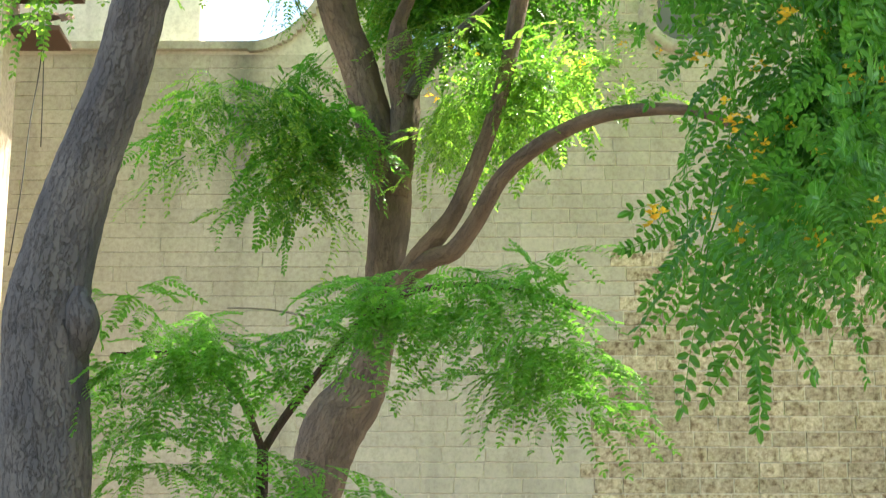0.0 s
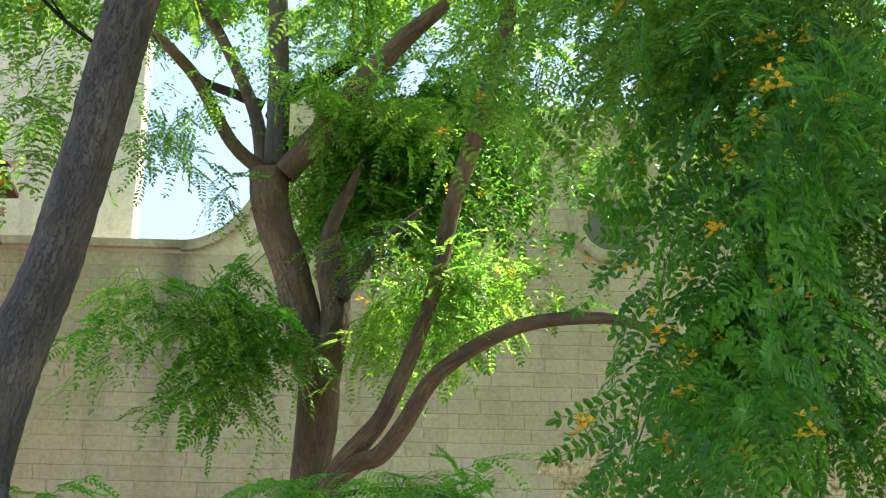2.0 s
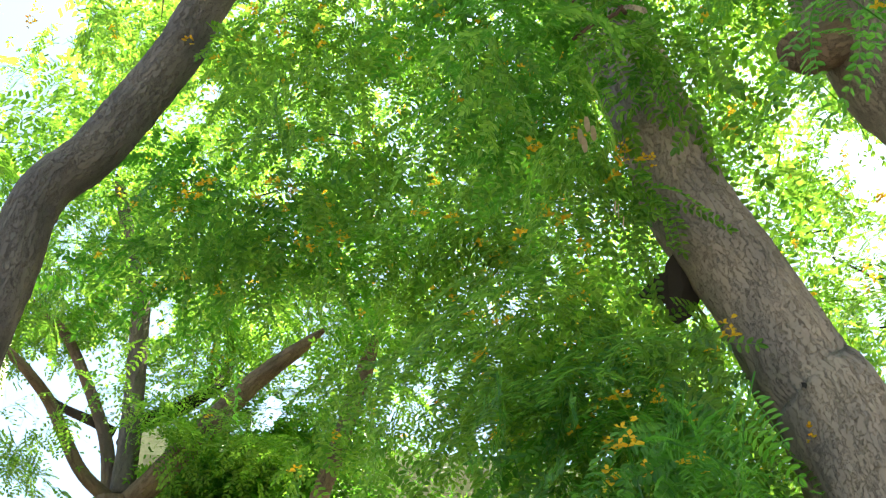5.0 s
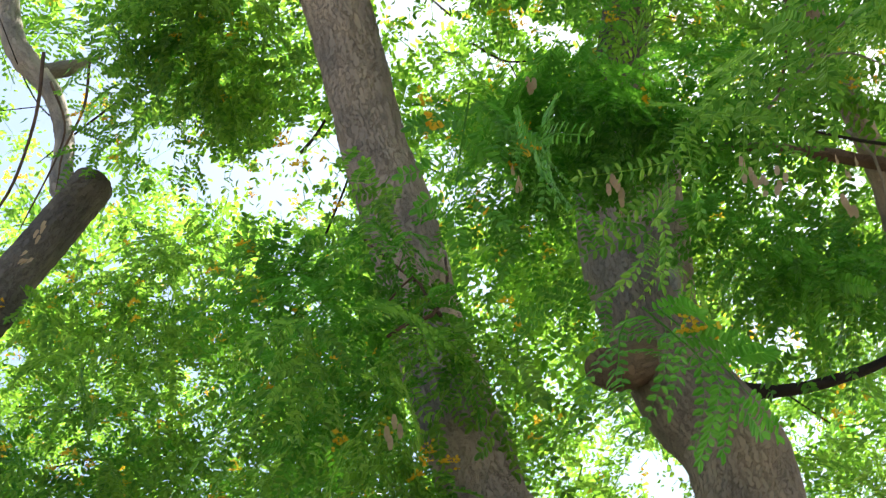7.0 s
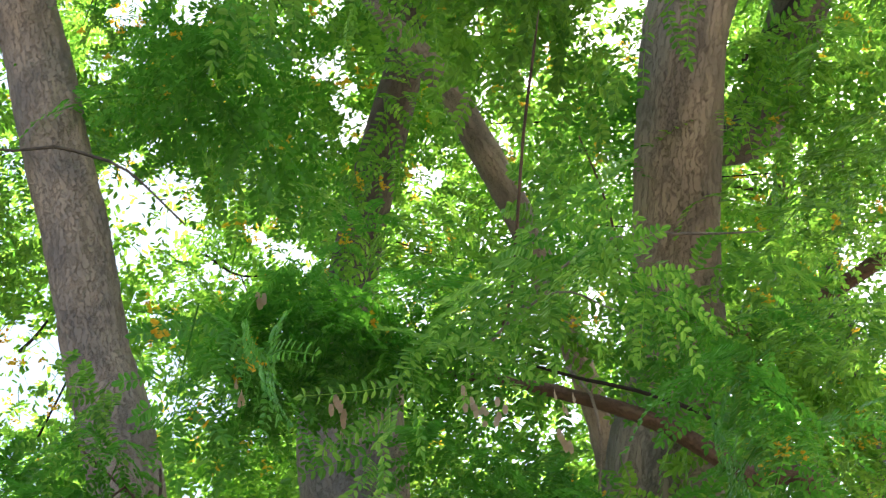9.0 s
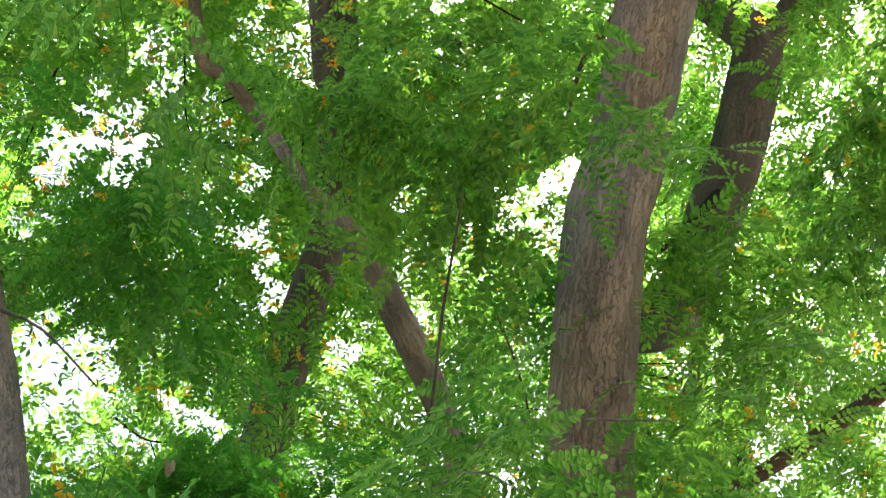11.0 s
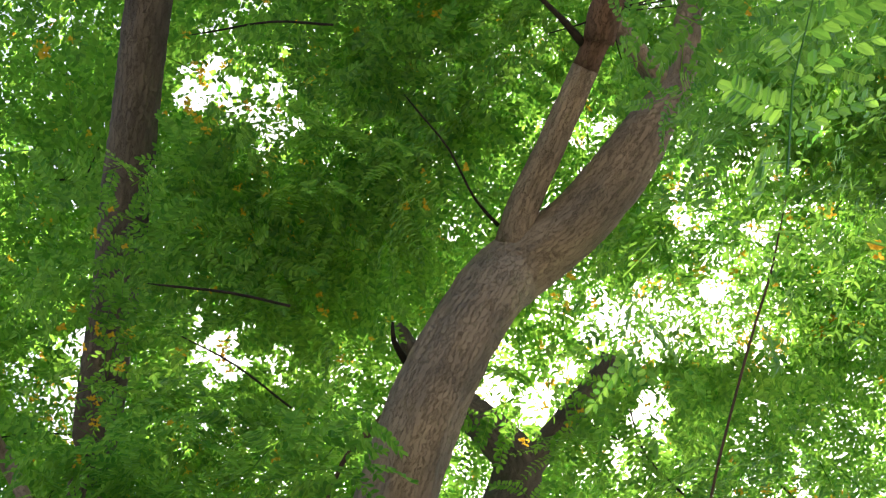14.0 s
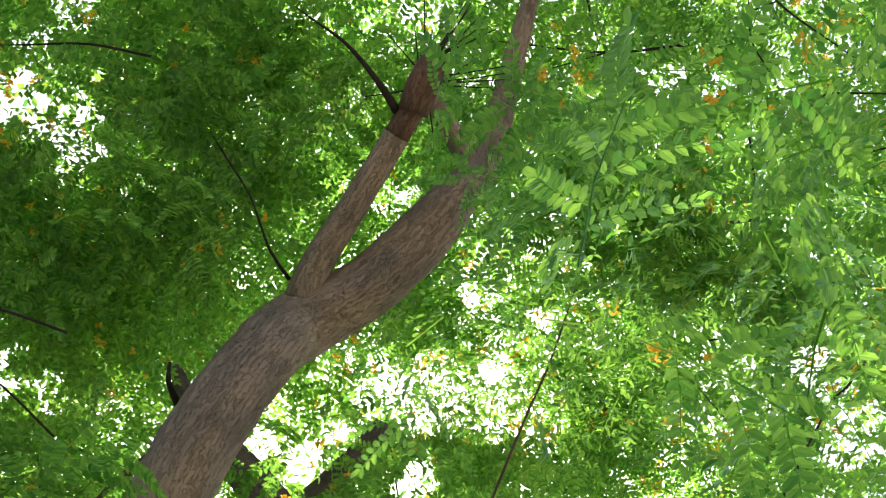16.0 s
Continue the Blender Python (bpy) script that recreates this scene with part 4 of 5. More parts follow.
def flap(outline, origin, scale, tilt):
    """A broken plate of bark, thick and slightly bowed."""
    bm = bmesh.new()
    n = len(outline)
    m = pose(*origin) @ pose(0, 0, 0, tilt, 0, 0)
    mid = [sum(p[k] for p in outline) / n for k in (0, 1)]
    front = [bm.verts.new(m @ Vector((x * scale, 0, -z * scale))) for x, z in outline]
    back = [bm.verts.new(m @ Vector((x * scale * 0.92, 0.03, -z * scale * 0.92))) for x, z in outline]
    top = bm.verts.new(m @ Vector((mid[0] * scale, -0.03, -mid[1] * scale)))
    for i in range(n):
        j = (i + 1) % n
        bm.faces.new((front[i], front[j], top))
        bm.faces.new((front[j], front[i], back[i], back[j]))
    bm.faces.new(back)
    bmesh.ops.recalc_face_normals(bm, faces=bm.faces)
    return bm


for outline in ([(0, -80), (30, -62), (48, -30), (50, 12), (34, 48), (8, 66), (-2, 62), (-14, 40), (-22, 0), (-20, -50)],
                [(-76, 24), (-50, -8), (-34, -26), (-14, -34), (-6, 10), (-14, 30), (-44, 22)]):
    bm = flap(outline, (1.82 - 3.3, 6.02 - 5.6, 5.47), 0.0023, 20)
    part("bark_flap", bm, BARK_DARK, t, "dark brown loose plate of bark")
limbs(t, [("scar", [(1.98, 5.82, 5.81, 0.020), (2.05, 5.79, 5.57, 0.030), (2.11, 5.76, 5.36, 0.030), (2.15, 5.75, 5.17, 0.020)], BARK_PALE, "pale raised scar")], 0)
limbs(t, [("scar", [(2.16, 5.73, 5.16, 0.018), (2.25, 5.69, 5.02, 0.030), (2.33, 5.66, 4.88, 0.025), (2.33, 5.65, 4.75, 0.015)], BARK_PALE, "pale raised scar")], 1)
# Solid lip without a hole: the hollow's shade is its near-black bark
limbs(t, [("hollow_shade_lip", [(2.20, 5.68, 4.87, 0.030), (2.24, 5.67, 4.84, 0.045), (2.27, 5.66, 4.81, 0.025)], BARK_DARK, "knot hole, its shade painted as dark bark on a solid lip")], 2)
for pts in ([(1.26, 5.46, 6.32, 0.008), (1.35, 5.44, 6.41, 0.009), (1.44, 5.41, 6.45, 0.010), (1.50, 5.39, 6.60, 0.008), (1.49, 5.40, 6.80, 0.006)], [(1.24, 5.46, 6.49, 0.005), (1.35, 5.43, 6.67, 0.006), (1.42, 5.42, 6.55, 0.008), (1.48, 5.40, 6.45, 0.010)], [(1.06, 5.61, 7.08, 0.004), (1.24, 5.58, 6.90, 0.006), (1.42, 5.53, 6.71, 0.007), (1.50, 5.51, 6.56, 0.006)]):
    stem("twig", pts, BARK_RED, t)
crown(t, clumps(random.Random(4), [(1.28, 6.00, 4.04, 0.30, 0.20, 8), (1.44, 5.98, 3.99, 0.30, 0.25, 8), (1.61, 6.04, 3.71, 0.30, 0.30, 7), (1.22, 5.89, 3.79, 0.25, 0.20, 5), (1.34, 5.91, 3.67, 0.25, 0.20, 5), (1.22, 5.95, 4.66, 0.35, 0.30, 9), (1.53, 5.78, 4.84, 0.35, 0.35, 10), (1.67, 5.90, 4.54, 0.35, 0.35, 11), (1.90, 5.98, 4.22, 0.35, 0.35, 10), (1.31, 5.94, 4.17, 0.28, 0.28, 7), (1.62, 5.91, 4.06, 0.35, 0.35, 10), (1.69, 6.00, 3.75, 0.35, 0.35, 10), (1.92, 6.03, 3.48, 0.30, 0.30, 6), (1.53, 6.07, 3.70, 0.30, 0.30, 8)]), MID, LEAF_BLUE_SHADE, 4, "hanging blue-green feathered leaves", 0.2, droop=0.75, scale=0.85)
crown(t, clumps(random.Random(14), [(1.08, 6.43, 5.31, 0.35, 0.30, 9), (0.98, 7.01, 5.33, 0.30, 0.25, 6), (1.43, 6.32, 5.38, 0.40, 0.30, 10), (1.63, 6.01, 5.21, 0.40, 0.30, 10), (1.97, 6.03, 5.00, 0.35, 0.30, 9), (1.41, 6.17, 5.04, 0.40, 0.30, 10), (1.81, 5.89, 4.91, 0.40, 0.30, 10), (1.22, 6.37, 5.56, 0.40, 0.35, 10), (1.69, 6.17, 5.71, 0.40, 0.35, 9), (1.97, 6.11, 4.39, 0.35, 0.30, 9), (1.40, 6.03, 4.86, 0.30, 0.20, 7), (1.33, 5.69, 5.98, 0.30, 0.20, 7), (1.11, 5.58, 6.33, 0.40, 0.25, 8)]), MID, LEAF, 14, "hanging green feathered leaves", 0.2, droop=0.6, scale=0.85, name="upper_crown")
crown(t, clumps(random.Random(5), [(0.80, 4.71, 3.09, 0.10, 0.10, 3), (0.88, 4.62, 2.98, 0.08, 0.08, 2), (1.01, 4.51, 2.90, 0.08, 0.10, 2), (1.17, 4.56, 2.95, 0.10, 0.10, 2), (0.72, 4.84, 3.03, 0.05, 0.05, 1), (1.03, 4.82, 3.27, 0.15, 0.12, 4), (1.26, 4.72, 3.38, 0.15, 0.15, 4), (1.23, 4.52, 3.85, 0.18, 0.15, 4), (1.41, 4.38, 4.01, 0.20, 0.15, 4), (1.21, 4.56, 4.01, 0.18, 0.12, 3), (1.20, 4.58, 3.75, 0.15, 0.12, 3), (1.62, 3.59, 4.99, 0.15, 0.10, 3), (1.13, 3.28, 5.47, 0.20, 0.10, 3)]), NEAR, LEAF_BLUE_SHADE, 5, "hanging blue-green feathered leaves", 0.3, droop=0.95, scale=0.9, name="hanging_sprays")

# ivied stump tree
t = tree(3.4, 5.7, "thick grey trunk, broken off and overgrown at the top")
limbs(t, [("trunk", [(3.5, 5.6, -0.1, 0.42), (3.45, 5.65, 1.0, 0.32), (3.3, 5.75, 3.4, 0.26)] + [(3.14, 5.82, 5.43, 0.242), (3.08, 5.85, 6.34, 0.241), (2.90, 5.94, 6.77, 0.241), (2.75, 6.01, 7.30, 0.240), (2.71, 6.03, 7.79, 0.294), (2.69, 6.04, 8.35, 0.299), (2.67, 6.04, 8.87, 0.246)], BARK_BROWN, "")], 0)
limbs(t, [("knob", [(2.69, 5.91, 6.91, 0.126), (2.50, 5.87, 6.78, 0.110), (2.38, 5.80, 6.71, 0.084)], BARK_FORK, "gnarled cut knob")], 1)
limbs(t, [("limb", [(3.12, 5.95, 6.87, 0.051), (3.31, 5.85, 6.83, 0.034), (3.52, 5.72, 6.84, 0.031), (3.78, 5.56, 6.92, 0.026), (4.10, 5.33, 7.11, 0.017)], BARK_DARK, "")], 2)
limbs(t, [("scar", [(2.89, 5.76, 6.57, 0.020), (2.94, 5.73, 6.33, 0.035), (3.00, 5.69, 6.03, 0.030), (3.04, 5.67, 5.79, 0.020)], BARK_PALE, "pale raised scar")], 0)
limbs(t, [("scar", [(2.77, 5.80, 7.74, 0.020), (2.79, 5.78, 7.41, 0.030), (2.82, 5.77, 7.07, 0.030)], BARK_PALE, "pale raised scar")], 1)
# The darker leaf copy stands in for shade inside this overgrowth
crown(t, clumps(random.Random(6), [(2.03, 4.94, 7.42, 0.28, 0.16, 22), (1.76, 5.05, 7.42, 0.18, 0.12, 10), (2.32, 4.81, 7.42, 0.22, 0.14, 14), (2.13, 4.91, 7.68, 0.30, 0.14, 16), (2.54, 4.55, 7.41, 0.25, 0.14, 10), (2.57, 4.87, 7.13, 0.25, 0.18, 1), (2.86, 4.68, 6.86, 0.25, 0.18, 1), (1.78, 5.28, 7.34, 0.16, 0.12, 10), (1.25, 5.39, 6.81, 0.20, 0.12, 6), (1.32, 5.60, 6.57, 0.25, 0.15, 8), (1.18, 5.80, 6.36, 0.30, 0.20, 12), (2.29, 4.89, 6.36, 0.20, 0.20, 1), (3.45, 4.47, 7.82, 0.30, 0.12, 8), (3.85, 4.37, 7.65, 0.30, 0.12, 6)]), MID, LEAF_BLUE_SHADE, 6, "dark overgrown leaf mass", 0.02, scale=0.7)
rngp = random.Random(7)
for i, at in enumerate([(1.65, 4.69, 7.35), (1.70, 5.01, 7.06), (2.11, 4.86, 6.91), (2.06, 4.81, 6.98), (2.54, 4.41, 6.83), (2.61, 4.45, 6.76), (2.67, 4.41, 6.77), (2.92, 4.35, 6.68), (2.88, 4.25, 6.79), (1.37, 5.25, 5.36), (2.13, 4.85, 6.91), (1.28, 5.42, 5.85), (-0.35, 6.60, 7.41), (-0.31, 6.52, 7.50)] * 4):
    v, q = PODS[i % len(PODS)]
    shift = np.array([rngp.gauss(0, 0.022), rngp.gauss(0, 0.022), rngp.uniform(-0.1, 0.02)]) - np.array(t.location)
    mesh_part("seed_pod", v + np.array(at) + shift, q, POD, t, "dry tan winged seed")

# tall tree with the forked leader
t = tree(5.4, 7.8, "tall brown trunk with scaly bark, forked high up")
limbs(t, [("trunk", [(5.45, 7.9, -0.1, 0.6), (5.4, 7.8, 1.0, 0.45), (5.25, 7.4, 4.0, 0.36), (4.95, 6.7, 6.6, 0.32)] + [(4.66, 5.92, 8.29, 0.353), (4.54, 5.51, 8.71, 0.294), (4.35, 5.06, 9.15, 0.265), (4.15, 4.58, 9.56, 0.252), (3.98, 4.06, 10.06, 0.246), (4.00, 3.76, 10.45, 0.240), (3.79, 2.99, 10.96, 0.242), (3.82, 2.41, 11.48, 0.217), (3.99, 2.21, 11.95, 0.241), (4.16, 1.72, 12.10, 0.213), (4.21, 1.26, 12.27, 0.200), (4.21, 0.89, 12.42, 0.155), (4.25, 0.57, 12.67, 0.111), (4.14, 0.21, 13.08, 0.090), (3.96, -0.23, 13.50, 0.071), (3.75, -0.73, 13.90, 0.047)], BARK_BROWN, "")], 0)
limbs(t, [("leader", [(3.91, 2.06, 12.01, 0.132), (3.80, 1.83, 12.10, 0.109), (3.68, 1.34, 12.21, 0.094), (3.55, 0.88, 12.30, 0.087), (3.46, 0.59, 12.35, 0.090), (3.37, 0.39, 12.39, 0.109)][:4], BARK_BROWN, "")], 1)
limbs(t, [("stub", [(3.91, 2.06, 12.01, 0.132), (3.80, 1.83, 12.10, 0.109), (3.68, 1.34, 12.21, 0.094), (3.55, 0.88, 12.30, 0.087), (3.46, 0.59, 12.35, 0.090), (3.37, 0.39, 12.39, 0.109)][3:], BARK_RED, "dark shaggy stub")], 2)
limbs(t, [("limb", [(4.23, 0.67, 12.67, 0.079), (3.93, 0.61, 12.67, 0.078), (3.66, 0.55, 12.64, 0.070), (3.56, 0.52, 12.55, 0.050)], BARK_BROWN, "")], 3)
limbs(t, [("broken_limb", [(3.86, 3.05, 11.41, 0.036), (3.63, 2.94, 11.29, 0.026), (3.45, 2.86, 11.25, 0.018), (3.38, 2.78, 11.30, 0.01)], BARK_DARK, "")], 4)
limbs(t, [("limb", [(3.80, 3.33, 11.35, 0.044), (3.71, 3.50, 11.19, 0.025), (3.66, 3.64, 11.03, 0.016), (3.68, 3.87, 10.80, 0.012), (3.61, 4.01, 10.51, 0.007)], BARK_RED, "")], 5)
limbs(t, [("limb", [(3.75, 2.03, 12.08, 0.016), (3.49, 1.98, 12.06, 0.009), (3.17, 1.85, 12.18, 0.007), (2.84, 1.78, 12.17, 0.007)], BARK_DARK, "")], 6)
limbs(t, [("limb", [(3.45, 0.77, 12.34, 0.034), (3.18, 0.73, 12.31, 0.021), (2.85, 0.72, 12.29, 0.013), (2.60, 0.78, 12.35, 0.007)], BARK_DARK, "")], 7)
limbs(t, [("limb", [(5.1, 6.9, 5.8, 0.1), (4.54, 4.67, 6.90, 0.053), (4.18, 4.67, 7.12, 0.048), (4.03, 4.67, 7.18, 0.044), (3.71, 4.69, 7.31, 0.038), (3.36, 4.77, 7.41, 0.031), (2.96, 4.87, 7.47, 0.025), (2.70, 4.95, 7.48, 0.017), (2.51, 4.99, 7.47, 0.008)], BARK_RED, "reddish side limb")], 9)
limbs(t, [("limb", [(4.01, 4.50, 7.16, 0.014), (3.80, 4.49, 7.24, 0.012), (3.50, 4.55, 7.32, 0.010), (3.26, 4.60, 7.34, 0.009), (3.06, 4.63, 7.36, 0.007)], BARK_DARK, "")], 10)
limbs(t, [("limb", [(5.3, 7.5, 5.2, 0.12), (5.35, 7.35, 8.2, 0.1)] + [(5.08, 7.04, 9.70, 0.091), (4.72, 6.68, 10.05, 0.090), (4.35, 6.37, 10.33, 0.097), (3.97, 6.08, 10.71, 0.105), (3.59, 5.86, 11.00, 0.105), (3.20, 5.65, 11.27, 0.093), (2.85, 5.58, 11.55, 0.082), (2.68, 5.53, 11.63, 0.047)] + [(2.35, 5.59, 12.33, 0.053), (2.00, 5.46, 12.46, 0.049), (1.82, 5.45, 12.50, 0.049), (1.58, 5.13, 12.69, 0.045), (1.34, 4.72, 12.90, 0.041), (1.05, 4.51, 13.02, 0.029)], BARK_BROWN, "")], 10)
limbs(t, [("twig", [(2.14, 3.47, 6.07, 0.004), (2.13, 3.37, 6.14, 0.005), (2.08, 3.21, 6.28, 0.006), (1.99, 2.95, 6.49, 0.006), (1.92, 2.71, 6.65, 0.005)], BARK_RED, "")], 11)
limbs(t, [("limb", [(4.31, 5.54, 9.60, 0.009), (4.21, 5.38, 9.76, 0.009), (4.07, 5.25, 10.05, 0.008), (3.90, 5.17, 10.46, 0.006)], BARK_RED, "")], 12)
limbs(t, [("limb", [(5.1, 7.0, 4.6, 0.03), (4.6, 4.4, 5.2, 0.02)] + [(3.72, 2.16, 6.77, 0.007), (3.58, 1.91, 6.96, 0.006), (3.51, 1.65, 7.09, 0.006), (3.36, 1.30, 7.27, 0.006), (3.20, 0.90, 7.44, 0.006), (3.10, 0.64, 7.53, 0.005), (3.03, 0.50, 7.58, 0.004)], BARK_RED, "")], 13)
limbs(t, [("limb", [(4.9, 1.6, 7.3, 0.015)] + [(4.49, 0.05, 8.02, 0.006), (4.43, -0.22, 8.07, 0.006), (4.36, -0.51, 8.10, 0.006), (4.27, -0.84, 8.12, 0.005)], BARK_DARK, "")], 14)
limbs(t, [("twig", [(2.68, 2.95, 10.86, 0.009), (2.36, 3.11, 10.89, 0.009), (2.07, 3.29, 10.90, 0.008)], BARK_DARK, "")], 15)
limbs(t, [("twig", [(3.19, 3.56, 11.10, 0.008), (2.76, 3.59, 11.23, 0.007), (2.41, 3.66, 11.29, 0.005)], BARK_DARK, "")], 16)
limbs(t, [("twig", [(2.11, 1.73, 12.46, 0.010), (1.79, 1.97, 12.48, 0.009), (1.52, 2.27, 12.46, 0.007)], BARK_DARK, "")], 17)
limbs(t, [("twig", [(2.08, 3.46, 5.95, 0.007), (2.12, 3.37, 6.00, 0.006), (2.17, 3.13, 6.01, 0.006), (2.25, 2.90, 5.98, 0.005), (2.50, 2.65, 5.85, 0.004)], BARK_BROWN, "")], 18)
limbs(t, [("twig", [(2.12, 3.38, 5.99, 0.005), (2.15, 3.21, 5.96, 0.005), (2.19, 3.09, 5.88, 0.004), (2.23, 3.01, 5.76, 0.003)], BARK_BROWN, "")], 19)
limbs(t, [("twig", [(3.26, 4.74, 7.56, 0.008), (3.36, 4.71, 7.38, 0.008), (3.41, 4.76, 7.14, 0.007), (3.47, 4.93, 6.95, 0.005)], BARK_BROWN, "")], 20)
limbs(t, [("knob", [(3.5, 0.7, 12.31, 0.1), (3.43, 0.56, 12.34, 0.11), (3.37, 0.45, 12.36, 0.1), (3.31, 0.36, 12.39, 0.05)], BARK_RED, "dark shaggy knob of cut shoots")], 30)
rngs = random.Random(8)
for _ in range(26):
    a = Vector((3.43, 0.56, 12.34)).lerp(Vector((3.31, 0.36, 12.39)), rngs.random())
    d = Vector((rngs.uniform(-0.4, 0.5), rngs.uniform(-0.55, 0.3), rngs.uniform(-0.1, 0.35)))
    stem("twig", [(*a, 0.011), (*(a + d * 0.5), 0.006), (*(a + d * 1.1 + Vector((0, 0, 0.05))), 0.003)], BARK_DARK, t)
T_FOUR = t
crown(t, clumps(random.Random(9), [(1.51, 0.17, 4.75, 0.04, 0.03, 1), (1.67, 0.20, 4.67, 0.04, 0.03, 1), (1.64, -0.34, 4.67, 0.04, 0.03, 1), (1.82, -0.26, 4.58, 0.04, 0.03, 1), (1.43, -0.26, 4.78, 0.04, 0.03, 1), (2.39, -0.20, 7.32, 0.20, 0.10, 4), (1.70, 0.45, 5.41, 0.05, 0.04, 1), (3.00, 1.25, 8.36, 0.15, 0.10, 3), (1.82, 3.69, 5.97, 0.06, 0.04, 2), (2.11, 3.12, 6.01, 0.20, 0.06, 4), (2.16, 2.88, 5.89, 0.15, 0.06, 3), (3.18, 3.06, 8.74, 0.20, 0.06, 3), (3.39, 2.82, 8.75, 0.15, 0.06, 3), (2.84, 0.06, 8.00, 0.15, 0.10, 3)] + [(2.46, -0.05, 6.41, 0.16, 0.10, 1), (2.98, -0.10, 6.58, 0.16, 0.10, 2), (3.42, -0.21, 6.77, 0.16, 0.10, 2), (3.04, 0.28, 7.00, 0.16, 0.10, 1), (3.39, 0.23, 6.79, 0.16, 0.10, 2), (2.45, -0.72, 6.36, 0.16, 0.10, 1), (2.23, -0.65, 6.47, 0.16, 0.10, 1), (2.97, 0.62, 7.01, 0.16, 0.10, 1), (2.40, -0.19, 5.98, 0.10, 0.10, 1), (2.13, 0.27, 5.67, 0.10, 0.10, 1)]), NEAR, LEAF, 9, "bright feathered leaves", 0.04, droop=0.2, scale=0.95, name="low_sprays")

# tree behind with the crooked limb
t = tree(6.3, 8.3, "crooked grey-brown tree with a hooked limb")
limbs(t, [("trunk", [(6.2, 8.4, -0.1, 0.42), (6.2, 8.6, 4.0, 0.32)] + [(6.55, 8.06, 11.15, 0.259), (6.14, 7.14, 12.11, 0.247), (5.80, 6.33, 12.80, 0.240)] + [(6.09, 5.75, 12.54, 0.230), (6.03, 4.69, 13.06, 0.225), (5.93, 4.22, 13.30, 0.211), (5.78, 3.78, 13.52, 0.193), (5.48, 3.71, 13.68, 0.165), (5.16, 3.71, 13.82, 0.138), (4.71, 3.69, 14.01, 0.087), (4.42, 3.59, 14.14, 0.046)], BARK_GREY, "")], 0)
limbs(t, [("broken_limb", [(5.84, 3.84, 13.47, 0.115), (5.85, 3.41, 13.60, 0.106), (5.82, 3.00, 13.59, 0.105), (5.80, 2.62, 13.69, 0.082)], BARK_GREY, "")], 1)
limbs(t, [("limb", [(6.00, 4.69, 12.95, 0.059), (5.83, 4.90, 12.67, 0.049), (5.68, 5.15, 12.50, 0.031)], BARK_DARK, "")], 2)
limbs(t, [("limb", [(6.20, 7.33, 11.64, 0.069), (6.65, 6.52, 11.29, 0.063), (7.17, 4.38, 11.07, 0.067)] + [(6.94, 3.92, 10.99, 0.070), (6.95, 3.57, 11.13, 0.062), (6.95, 3.30, 11.22, 0.049), (7.02, 2.93, 11.30, 0.037)], BARK_RED, "")], 3)
T_FIVE = t

# straight tree further back
t = tree(5.4, 9.1, "straight grey-brown trunk partly hidden by leaves")
limbs(t, [("trunk", [(5.4, 9.1, -0.1, 0.36), (5.2, 9.0, 3.0, 0.27), (4.9, 8.8, 6.0, 0.22), (4.7, 8.65, 7.2, 0.2), (4.3, 8.3, 8.4, 0.19), (3.8, 8.1, 9.7, 0.185), (3.52, 7.87, 11.19, 0.185)] + [(3.48, 7.66, 11.77, 0.185), (3.31, 6.77, 12.07, 0.159), (3.16, 6.07, 12.18, 0.139), (2.77, 5.21, 12.39, 0.127), (2.63, 4.97, 12.32, 0.157), (2.36, 4.5, 12.47, 0.164), (2.05, 3.97, 12.63, 0.167), (1.74, 3.47, 12.85, 0.167), (1.45, 2.99, 13.03, 0.159), (1.16, 2.51, 13.17, 0.155), (1.06, 2.25, 13.24, 0.151), (1.01, 1.94, 13.30, 0.139), (0.97, 1.52, 13.36, 0.111)], BARK_GREY, "")], 0)
T_SIX = t
t = tree(10.6, 10.6, "slim pale trunk seen far back among leaves")
limbs(t, [("trunk", [(10.6, 10.8, -0.1, 0.3), (10.5, 10.4, 8.0, 0.2)] + [(10.18, 9.17, 16.39, 0.134), (10.04, 8.79, 16.71, 0.121), (9.90, 8.39, 17.03, 0.081), (9.80, 8.03, 17.29, 0.047)], BARK_GREY, "")])
T_SEVEN = t
t = tree(9.6, 10.0, "slim brown trunk seen far back among leaves")
limbs(t, [("trunk", [(9.7, 10.4, -0.1, 0.24), (9.6, 10.0, 8.0, 0.16)] + [(9.20, 8.95, 15.67, 0.095), (8.91, 8.27, 16.25, 0.089), (8.66, 7.67, 16.72, 0.076)], BARK_BROWN, "")])
T_EIGHT = t


# canopy: clumps of leafy twigs in the high garden layer, kept along camera view directions
VIEW_AXES = [Vector(v).normalized() for v in ((0.065, 0.890, 0.452), (0.169, 0.876, 0.452), (0.117, 0.819, 0.561), (0.152, 0.766, 0.625), (0.192, 0.704, 0.684), (0.238, 0.626, 0.742), (0.309, 0.558, 0.771), (0.315, 0.435, 0.843), (0.332, 0.346, 0.878), (0.315, 0.211, 0.925), (0.378, 0.100, 0.921))]


def in_view_strip(p):
    """The strip of canopy close to the camera's view directions, from the wall to overhead."""
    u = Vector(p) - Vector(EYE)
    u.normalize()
    return max(u.dot(a) for a in VIEW_AXES) > 0.946


